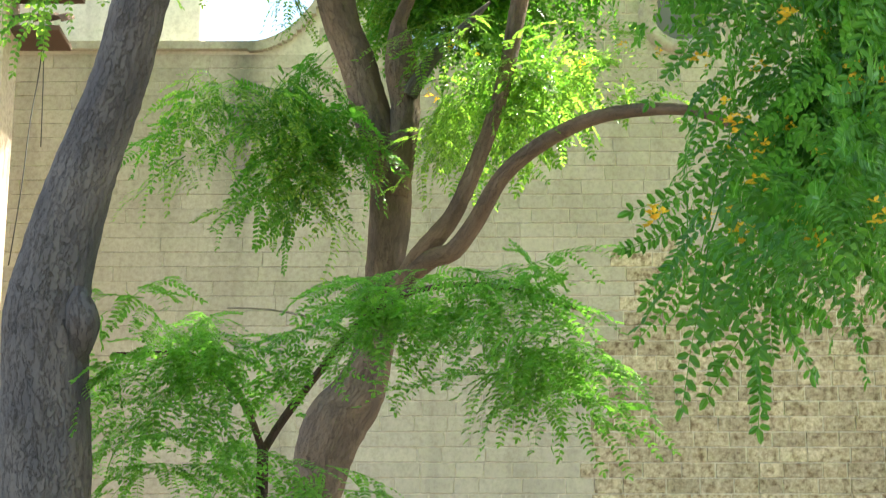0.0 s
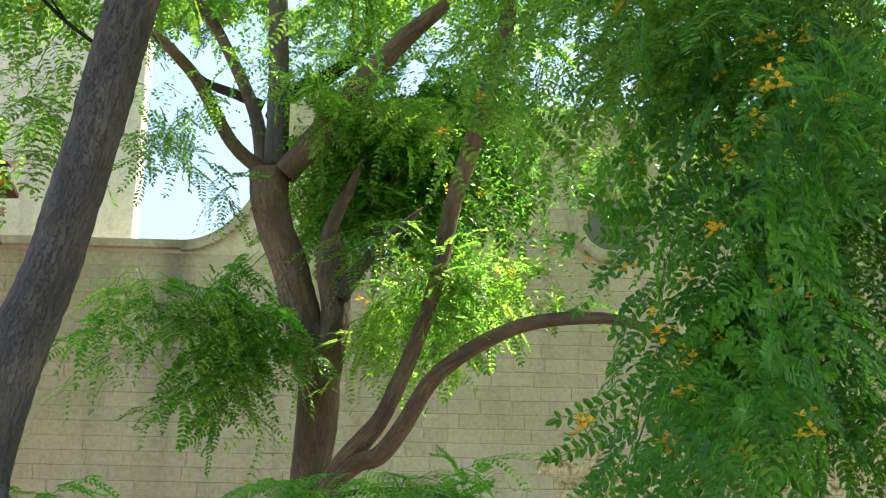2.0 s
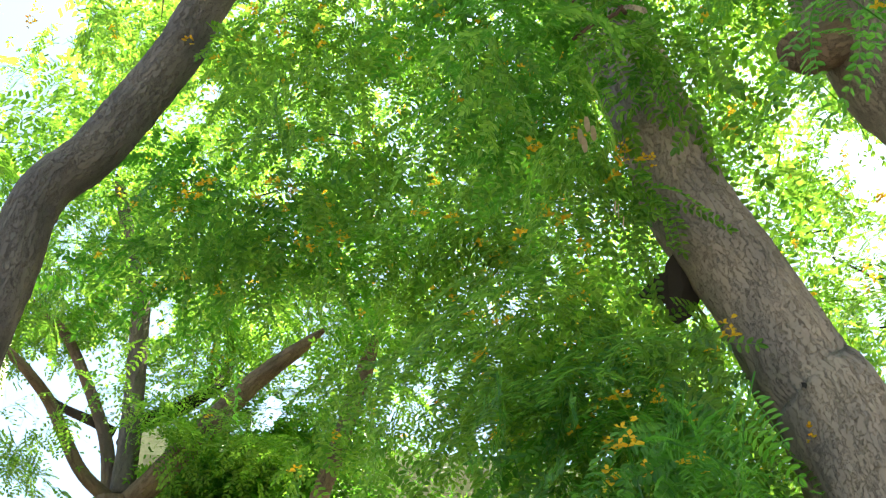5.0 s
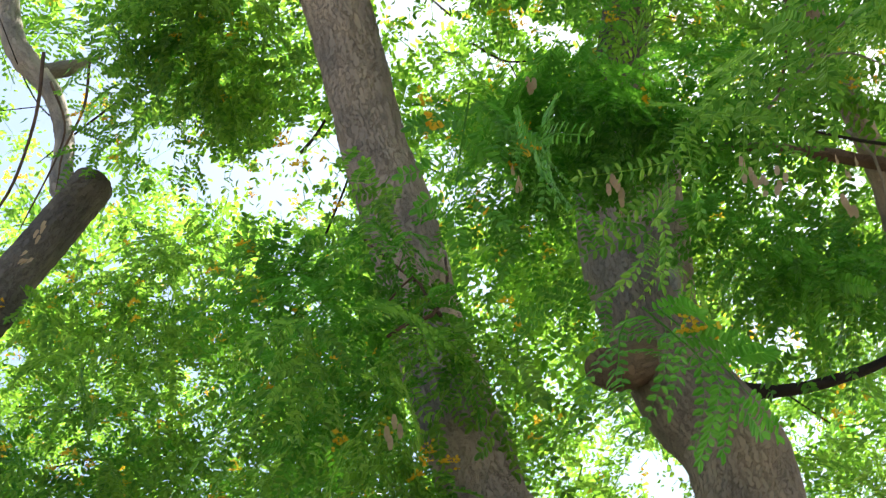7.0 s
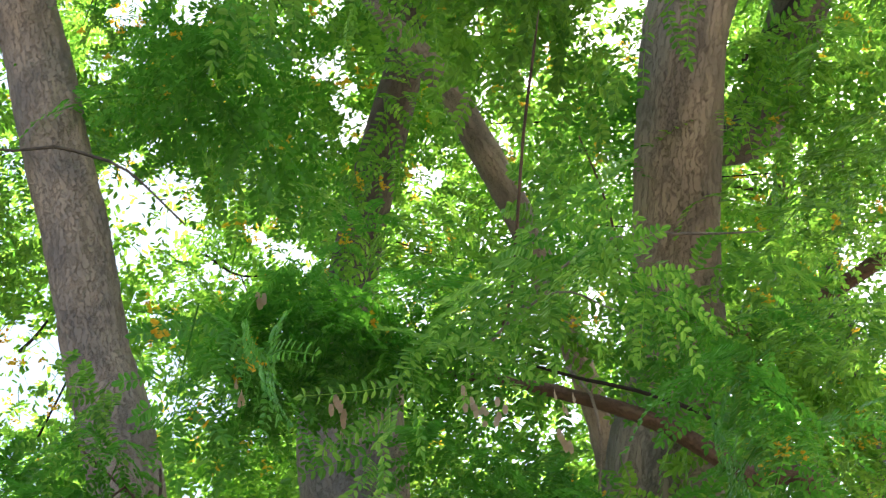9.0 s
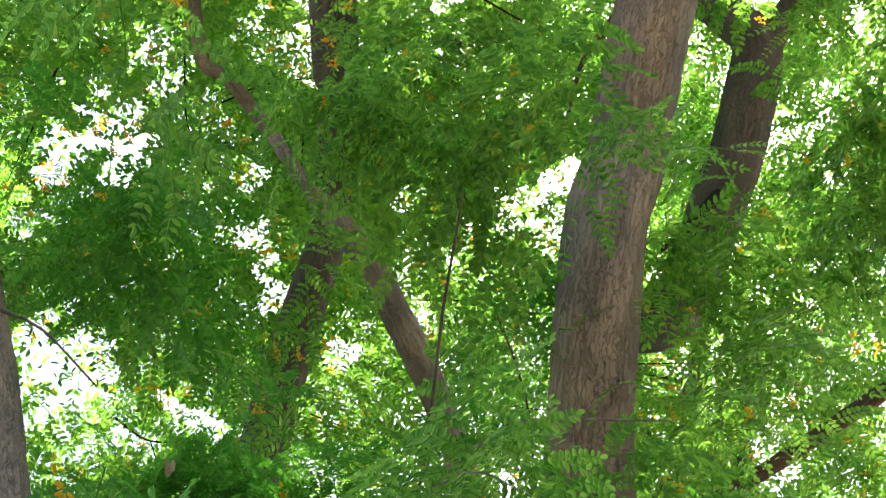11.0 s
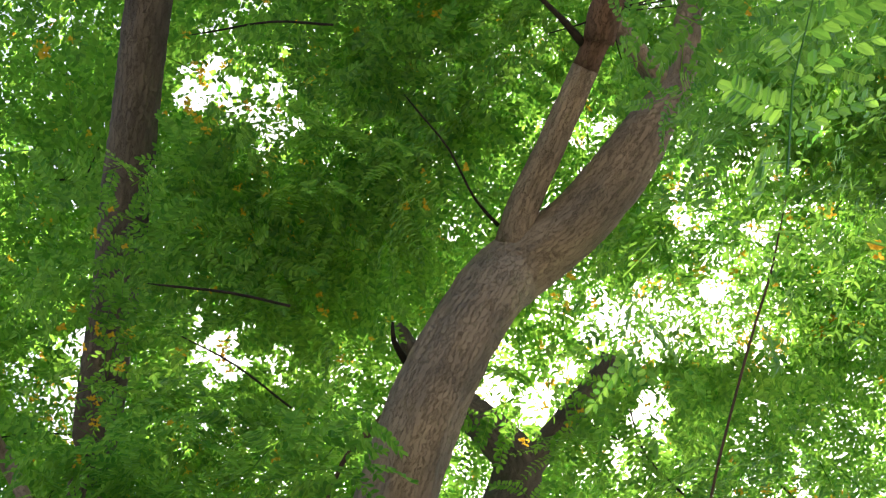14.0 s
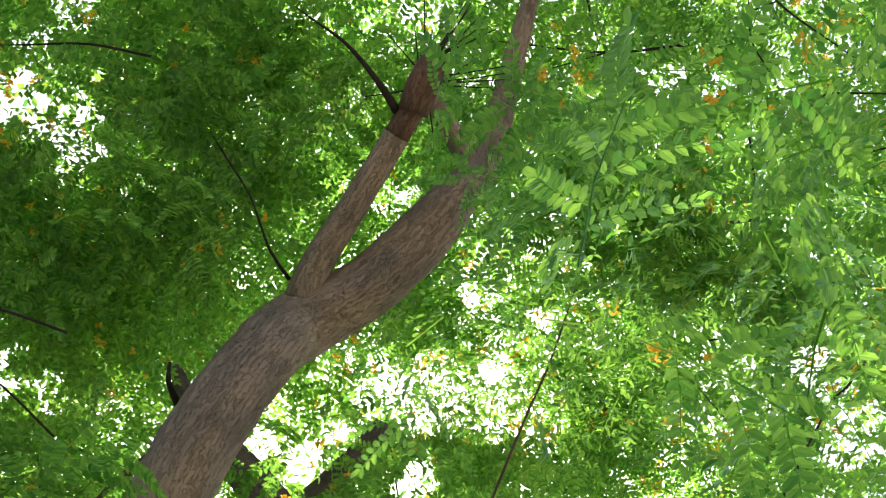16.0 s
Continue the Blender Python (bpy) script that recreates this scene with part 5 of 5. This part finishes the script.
def canopy(owner, seed, lo, hi, count, per, spread, templates, mat, flowers, scale):
    rng = random.Random(seed)
    places = []
    made = 0
    while made < count:
        c = np.array([rng.uniform(a, b) for a, b in zip(lo, hi)])
        if not in_canopy(c) or not in_view_strip(c):
            continue
        if c[0] - 0.8 * c[1] > 3.6 and rng.random() < (0.1 if c[2] < 17 else 0.5) and c[1] < 7:
            continue
        made += 1
        for _ in range(per):
            p = c + np.array([rng.gauss(0, spread), rng.gauss(0, spread), rng.gauss(0, spread * 0.6)])
            if in_canopy(p):
                places.append(p)
    crown(owner, places, templates, mat, seed, "feathered green leaves", flowers, 0.25, scale, bloom_size=1.5)


def in_canopy(p):
    """The leafy layer: above the garden, bounded by distance and direction from the camera, open towards the wall and
    before the hooked limb.
    """
    q = p - np.array(EYE)
    d = np.linalg.norm(q)
    el = math.degrees(math.asin(q[2] / d))
    az = math.degrees(math.atan2(q[0], q[1]))
    if d < 12.6 or el < 24 + 8 * max(0.0, min(1.0, (8.0 - az) / 20.0)) - 0.25 * max(0.0, az - 10):
        return False
    if el < 62 and (az < -16 or az > 120):
        return False
    if 3.6 < p[0] < 7.2 and 0.0 < p[1] < 6.5 and p[2] < 15.2:
        return False
    if az < 4 and d < 17.5 and el < 45:
        return False
    return True


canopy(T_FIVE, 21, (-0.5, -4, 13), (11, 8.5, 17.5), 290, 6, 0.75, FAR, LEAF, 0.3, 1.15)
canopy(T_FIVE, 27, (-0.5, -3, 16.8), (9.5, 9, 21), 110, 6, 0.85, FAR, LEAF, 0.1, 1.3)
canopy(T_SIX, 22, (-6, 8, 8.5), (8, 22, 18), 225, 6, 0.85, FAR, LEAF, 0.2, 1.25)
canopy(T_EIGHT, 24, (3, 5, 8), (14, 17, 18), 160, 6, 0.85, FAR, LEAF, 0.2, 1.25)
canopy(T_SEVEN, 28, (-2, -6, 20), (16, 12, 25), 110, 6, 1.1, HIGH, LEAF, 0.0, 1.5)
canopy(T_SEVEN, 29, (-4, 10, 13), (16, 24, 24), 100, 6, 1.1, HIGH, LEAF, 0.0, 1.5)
rngt = random.Random(41)
for owner, lo, hi, count in ((T_FIVE, (0, -2, 12.8), (8, 7, 14.2), 34), (T_SIX, (-2, 8, 9), (7, 16, 15), 26)):
    made = 0
    while made < count:
        a = np.array([rngt.uniform(u, v) for u, v in zip(lo, hi)])
        if not in_canopy(a) or not in_view_strip(a):
            continue
        made += 1
        d = Vector((rngt.gauss(0, 1), rngt.gauss(0, 1), rngt.gauss(0, 0.35))).normalized() * rngt.uniform(0.5, 1.1)
        r = rngt.uniform(0.006, 0.016)
        side = Vector((rngt.gauss(0, 0.12), rngt.gauss(0, 0.12), rngt.gauss(0, 0.1)))
        p = Vector(a)
        limbs(owner, [("twig", [(*p, r), (*(p + d * 0.6 + side), r * 0.8), (*(p + d * 1.3), r * 0.5)], BARK_DARK, "")])
        if rngt.random() < 0.6:
            limbs(owner, [("twig", [(*(p + d * 0.6 + side), r * 0.6), (*(p + d * 0.9 + side * 3 + Vector((0, 0, 0.1))), r * 0.4)], BARK_DARK, "")])
crown(T_TWO, clumps(random.Random(25), [(-0.15, 9.72, 9.46, 0.60, 0.40, 10), (0.61, 9.48, 9.72, 0.60, 0.40, 11), (0.30, 8.07, 7.50, 0.60, 0.40, 11), (0.91, 7.88, 7.69, 0.60, 0.40, 8), (1.30, 7.63, 7.11, 0.50, 0.35, 7), (-0.11, 8.32, 7.15, 0.50, 0.40, 8), (0.86, 8.27, 7.15, 0.60, 0.40, 8), (1.55, 7.81, 6.79, 0.40, 0.30, 8), (1.47, 6.99, 7.08, 0.35, 0.25, 6), (0.13, 8.52, 8.56, 0.70, 0.40, 11), (0.85, 8.43, 8.61, 0.70, 0.40, 11), (1.47, 7.76, 7.73, 0.60, 0.40, 10), (1.32, 7.76, 6.91, 0.50, 0.30, 8)] + [(0.92, 8.34, 7.04, 0.60, 0.40, 7), (0.07, 9.11, 7.76, 0.60, 0.40, 7), (1.24, 8.12, 6.37, 0.50, 0.35, 8), (0.68, 8.80, 6.31, 0.50, 0.35, 8), (-0.63, 10.23, 9.27, 0.50, 0.40, 7), (-1.28, 9.98, 9.51, 0.50, 0.40, 7), (1.20, 5.36, 7.13, 0.12, 0.10, 3), (1.37, 5.57, 6.59, 0.20, 0.12, 4), (2.15, 4.66, 6.36, 0.18, 0.15, 1), (1.79, 5.51, 6.36, 0.20, 0.12, 4), (-0.99, 10.48, 8.88, 0.50, 0.40, 14)] + [(-1.41, 10.78, 8.36, 0.50, 0.40, 12), (-0.19, 9.86, 9.76, 0.60, 0.40, 16), (0.36, 9.65, 10.00, 0.60, 0.40, 14), (-0.31, 11.12, 7.93, 0.50, 0.40, 4), (0.14, 6.96, 10.11, 0.60, 0.40, 24), (0.50, 7.24, 9.86, 0.50, 0.30, 24), (0.05, 7.54, 9.88, 0.50, 0.30, 14)]), MID, LEAF, 25, "feathered green leaves", 0.25, scale=0.9, name="low_crown")
crown(T_FOUR, clumps(random.Random(26), [(5.03, 4.71, 9.52, 0.50, 0.30, 12), (4.99, 4.25, 9.80, 0.50, 0.35, 14), (4.84, 4.84, 8.89, 0.40, 0.25, 9), (5.18, 4.86, 8.63, 0.40, 0.30, 14), (5.10, 5.39, 8.31, 0.40, 0.25, 14), (5.41, 5.20, 8.21, 0.40, 0.25, 14), (4.72, 5.12, 8.78, 0.30, 0.20, 8), (4.90, 4.15, 10.53, 0.50, 0.35, 14), (2.77, 5.58, 9.16, 0.40, 0.20, 8), (3.14, 4.99, 8.40, 0.35, 0.15, 7), (3.87, 4.76, 8.32, 0.25, 0.08, 4), (4.44, 4.79, 7.94, 0.30, 0.15, 5)] + [(1.22, 6.59, 10.94, 0.60, 0.40, 14), (1.68, 6.26, 11.10, 0.60, 0.40, 14), (3.72, 5.54, 7.79, 0.35, 0.15, 8), (3.24, 5.79, 7.83, 0.35, 0.15, 3)] + [(2.46, 3.86, 9.92, 0.40, 0.15, 8), (2.75, 3.61, 9.95, 0.40, 0.15, 8), (2.15, 4.23, 9.83, 0.35, 0.20, 8), (2.98, 3.43, 9.60, 0.30, 0.15, 6), (5.38, 3.07, 10.69, 0.50, 0.30, 14), (5.77, 2.92, 10.50, 0.50, 0.30, 14), (5.47, 3.47, 10.49, 0.40, 0.25, 10), (5.56, 2.42, 10.78, 0.50, 0.30, 12), (2.76, 3.96, 9.78, 0.40, 0.15, 8), (0.96, 3.67, 9.21, 0.20, 0.12, 4), (2.96, 3.37, 12.73, 0.50, 0.25, 12)] + [(3.36, 0.33, 10.48, 0.25, 0.12, 5), (3.59, 0.08, 9.85, 0.40, 0.20, 8), (4.02, -0.20, 9.65, 0.40, 0.20, 8), (3.61, 0.43, 9.83, 0.30, 0.15, 6), (4.48, 0.02, 9.41, 0.35, 0.20, 7), (4.14, 0.26, 9.59, 0.40, 0.20, 8), (4.54, 0.14, 9.37, 0.40, 0.20, 8), (4.45, -0.58, 9.40, 0.35, 0.20, 7), (3.88, 0.10, 9.72, 0.30, 0.15, 5), (2.41, 2.71, 12.51, 0.50, 0.25, 10), (2.44, 2.03, 12.65, 0.50, 0.25, 10), (3.18, 2.33, 12.40, 0.40, 0.20, 9)] + [(2.42, 3.27, 12.36, 0.40, 0.20, 8), (3.04, 4.22, 11.85, 0.40, 0.30, 7), (3.25, 3.46, 12.07, 0.30, 0.20, 5), (4.80, 2.65, 11.71, 0.30, 0.20, 10), (5.26, 1.78, 12.24, 0.50, 0.30, 13), (5.57, 1.27, 12.15, 0.50, 0.30, 11), (5.55, 1.55, 12.12, 0.50, 0.30, 12), (3.39, 1.04, 13.59, 0.50, 0.30, 13), (3.56, 1.76, 13.45, 0.40, 0.30, 9), (4.16, 0.54, 13.38, 0.40, 0.30, 11), (4.96, 0.18, 9.11, 0.40, 0.20, 7)]), MID, LEAF, 26, "feathered green leaves", 0.2, scale=1.1, name="low_crown")

crown(T_FOUR, clumps(random.Random(44), [(2.42, 1.67, 13.44, 0.49, 0.34, 17), (3.08, 1.68, 13.28, 0.49, 0.34, 17), (3.19, 2.27, 13.15, 0.45, 0.31, 15), (3.10, 2.88, 13.04, 0.45, 0.31, 15), (2.69, 3.31, 13.03, 0.41, 0.28, 11), (2.96, 1.25, 13.37, 0.37, 0.26, 8), (3.28, 3.38, 12.85, 0.33, 0.23, 6), (2.60, 1.39, 13.44, 0.37, 0.26, 8)]), FAR, LEAF, 44, "shaded feathered leaves", 0.15, scale=0.95, name="shaded_crown")
crown(T_FOUR, clumps(random.Random(45), [(3.43, 4.92, 12.57, 0.38, 0.26, 7), (3.89, 4.56, 12.57, 0.33, 0.23, 5), (3.76, 4.96, 12.44, 0.33, 0.23, 5), (2.95, 3.61, 13.20, 0.38, 0.26, 7), (3.40, 3.10, 13.22, 0.33, 0.23, 5), (3.13, 4.76, 12.73, 0.25, 0.18, 3)]), FAR, LEAF, 45, "shaded feathered leaves", 0.25, scale=0.95, name="shaded_crown")

crown(T_FIVE, clumps(random.Random(46), [(6.63, 2.11, 16.56, 0.66, 0.46, 9), (7.42, 2.26, 16.16, 0.66, 0.46, 9), (6.97, 2.97, 16.26, 0.55, 0.39, 7), (8.16, 2.14, 15.78, 0.61, 0.42, 8), (7.20, 1.57, 16.36, 0.55, 0.39, 7), (8.01, 1.38, 15.96, 0.55, 0.39, 7), (6.45, 3.18, 16.45, 0.39, 0.27, 2)] + [(7.57, 2.07, 16.12, 0.61, 0.42, 8), (8.24, 1.99, 15.76, 0.61, 0.42, 8), (8.58, 1.23, 15.64, 0.61, 0.42, 8), (7.58, 2.83, 15.98, 0.44, 0.31, 4), (9.18, 1.12, 15.27, 0.55, 0.39, 7), (7.94, 1.10, 16.02, 0.55, 0.39, 7)]), FAR, LEAF, 46, "sunlit feathered leaves", 0.4, 0.2, 1.2, "sunlit_crown", 1.5)
crown(T_SIX, clumps(random.Random(52), [(1.76, 3.43, 11.48, 0.18, 0.12, 5), (1.97, 3.83, 11.29, 0.18, 0.12, 5), (1.57, 3.08, 11.62, 0.11, 0.07, 2), (2.17, 4.19, 11.09, 0.14, 0.10, 3)] + [(2.97, 6.15, 10.85, 0.19, 0.13, 4), (2.91, 5.77, 11.11, 0.15, 0.11, 3)]), MID, LEAF, 52, "feathered green leaves before the trunk", 0.4, scale=1.0, name="low_sprays")
# The shade of these sprays is painted by the darker leaf copy
crown(T_FOUR, clumps(random.Random(47), [(3.08, 4.69, 6.72, 0.20, 0.14, 8), (2.80, 4.80, 6.78, 0.18, 0.12, 6), (3.53, 4.51, 6.59, 0.18, 0.12, 6), (3.82, 4.09, 6.74, 0.20, 0.14, 8), (2.66, 4.98, 6.68, 0.15, 0.11, 5), (3.67, 3.90, 6.99, 0.15, 0.11, 5)]), MID, LEAF_BLUE_SHADE, 47, "shaded feathered leaves", 0.1, scale=0.9, name="shaded_sprays")
crown(T_TWO, clumps(random.Random(48), [(0.92, 7.03, 7.92, 0.29, 0.20, 10), (1.28, 7.10, 7.78, 0.22, 0.16, 6)] + [(-0.34, 9.05, 7.85, 0.37, 0.26, 14), (0.23, 9.16, 7.69, 0.37, 0.26, 14), (-0.39, 9.31, 7.45, 0.29, 0.21, 9), (0.52, 8.92, 8.02, 0.29, 0.21, 9)]), MID, LEAF_BLUE_SHADE, 48, "shaded feathered leaves", 0.3, scale=1.1, name="shaded_sprays")
crown(T_SIX, clumps(random.Random(49), [(1.53, 5.74, 10.26, 0.39, 0.27, 13), (1.21, 5.64, 10.38, 0.28, 0.20, 7), (1.74, 5.44, 10.41, 0.25, 0.17, 5), (2.17, 5.83, 10.06, 0.21, 0.15, 4), (3.84, 4.99, 10.01, 0.25, 0.17, 5), (3.75, 4.63, 10.24, 0.21, 0.15, 4)]), FAR, LEAF_BLUE_SHADE, 49, "shaded feathered leaves", 0.1, scale=0.9, name="shaded_sprays")

# ------------------------------------------------------------------ stone blocks, last
rngb = random.Random(31)


def block_mesh(name, mat, bow):
    """A dressed block one metre long and high before scaling, with worn arrises."""
    bm = bmesh.new()
    e = 0.018
    pts = [(-0.5, 0.04, -0.5), (0.5, 0.04, -0.5), (0.5, 0.04, 0.5), (-0.5, 0.04, 0.5)]
    back = [bm.verts.new(p) for p in pts]
    rnd = lambda k: rngb.uniform(-k, k)
    front = [bm.verts.new((x * (1 - e) + rnd(0.012), -0.004 + rnd(bow), z * (1 - 2.0 * e) + rnd(0.02))) for x, _, z in pts]
    mid = bm.verts.new((rnd(0.2), -0.008 + rnd(bow), rnd(0.2)))
    for i in range(4):
        j = (i + 1) % 4
        bm.faces.new((back[i], back[j], front[j], front[i]))
        bm.faces.new((front[i], front[j], mid))
    bmesh.ops.recalc_face_normals(bm, faces=bm.faces)
    me = bpy.data.meshes.new(name)
    bm.to_mesh(me)
    bm.free()
    me.materials.append(mat)
    return me


SMOOTH_BLOCKS = [block_mesh("block", STONE, 0.003) for _ in range(6)]
ROUGH_BLOCKS = [block_mesh("block", STONE_ROUGH, 0.01) for _ in range(8)]


def is_rough(x, z):
    edge = 8.15 + 0.55 * noise.noise(Vector((x * 0.7, 3.1, 0))) - 4.0 * max(0.0, 2.9 - x) + 0.25 * max(0.0, x - 4)
    return z < edge + 0.3 * noise.noise(Vector((x * 2.3, 7.7, z * 2.3)))


rest_v, rest_f = {"s": [], "r": []}, {"s": [], "r": []}
singles = 0
row = 0
z = 0.0
while z + COURSE < 14.0:
    x = -9.0 + rngb.uniform(-0.4, 0)
    while x < 9.5:
        w = rngb.choice((0.36, 0.42, 0.48, 0.5, 0.52, 0.58, 0.64)) * (1.0 if x > -1.2 else 2.6)
        cx, cz = x + w / 2, z + COURSE / 2
        x += w
        if z + COURSE > min(skyline(cx - w / 2), skyline(cx + w / 2)) - 0.1 or z < 2.6:
            continue
        if math.hypot(cx - OCULUS[0], cz - OCULUS[1]) < OCULUS_R + 0.12 or (cx + w / 2 > WX0 and cx - w / 2 < WX1 and z + COURSE > WZ0 and z < WZ1):
            continue
        rough = is_rough(cx, cz)
        me = rngb.choice(ROUGH_BLOCKS if rough else SMOOTH_BLOCKS)
        gap = 0.014 if cx > -1.2 else 0.002
        size = (w - gap, 1.0 if cx > -1.2 else 0.3, COURSE - gap)
        if 0.6 < cx < 6.6 and 4.4 < cz < 7.2 and singles < 300:
            singles += 1
            ob = new("block", me)
            ob.parent = wall
            ob.location, ob.scale = (cx, rngb.uniform(-0.006, 0.006), cz), size
        else:
            key = "r" if rough else "s"
            o = sum(len(v) for v in rest_v[key])
            c = np.array([vv.co for vv in me.vertices]) * np.array(size) + np.array((cx, rngb.uniform(-0.004, 0.004), cz))
            rest_v[key].append(c)
            for p in me.polygons:
                ids = list(p.vertices)
                rest_f[key].append([o + i for i in (ids if len(ids) == 4 else ids + [ids[2]])])
    z += COURSE
for key, mat in (("s", STONE), ("r", STONE_ROUGH)):
    me = bpy.data.meshes.new("blocks")
    me.from_pydata(np.vstack(rest_v[key]).tolist(), [], [f if f[2] != f[3] else f[:3] for f in rest_f[key]])
    me.materials.append(mat)
    ob = new("far_blocks", me)
    ob.parent = wall
    tagged(ob, kind="stuff")
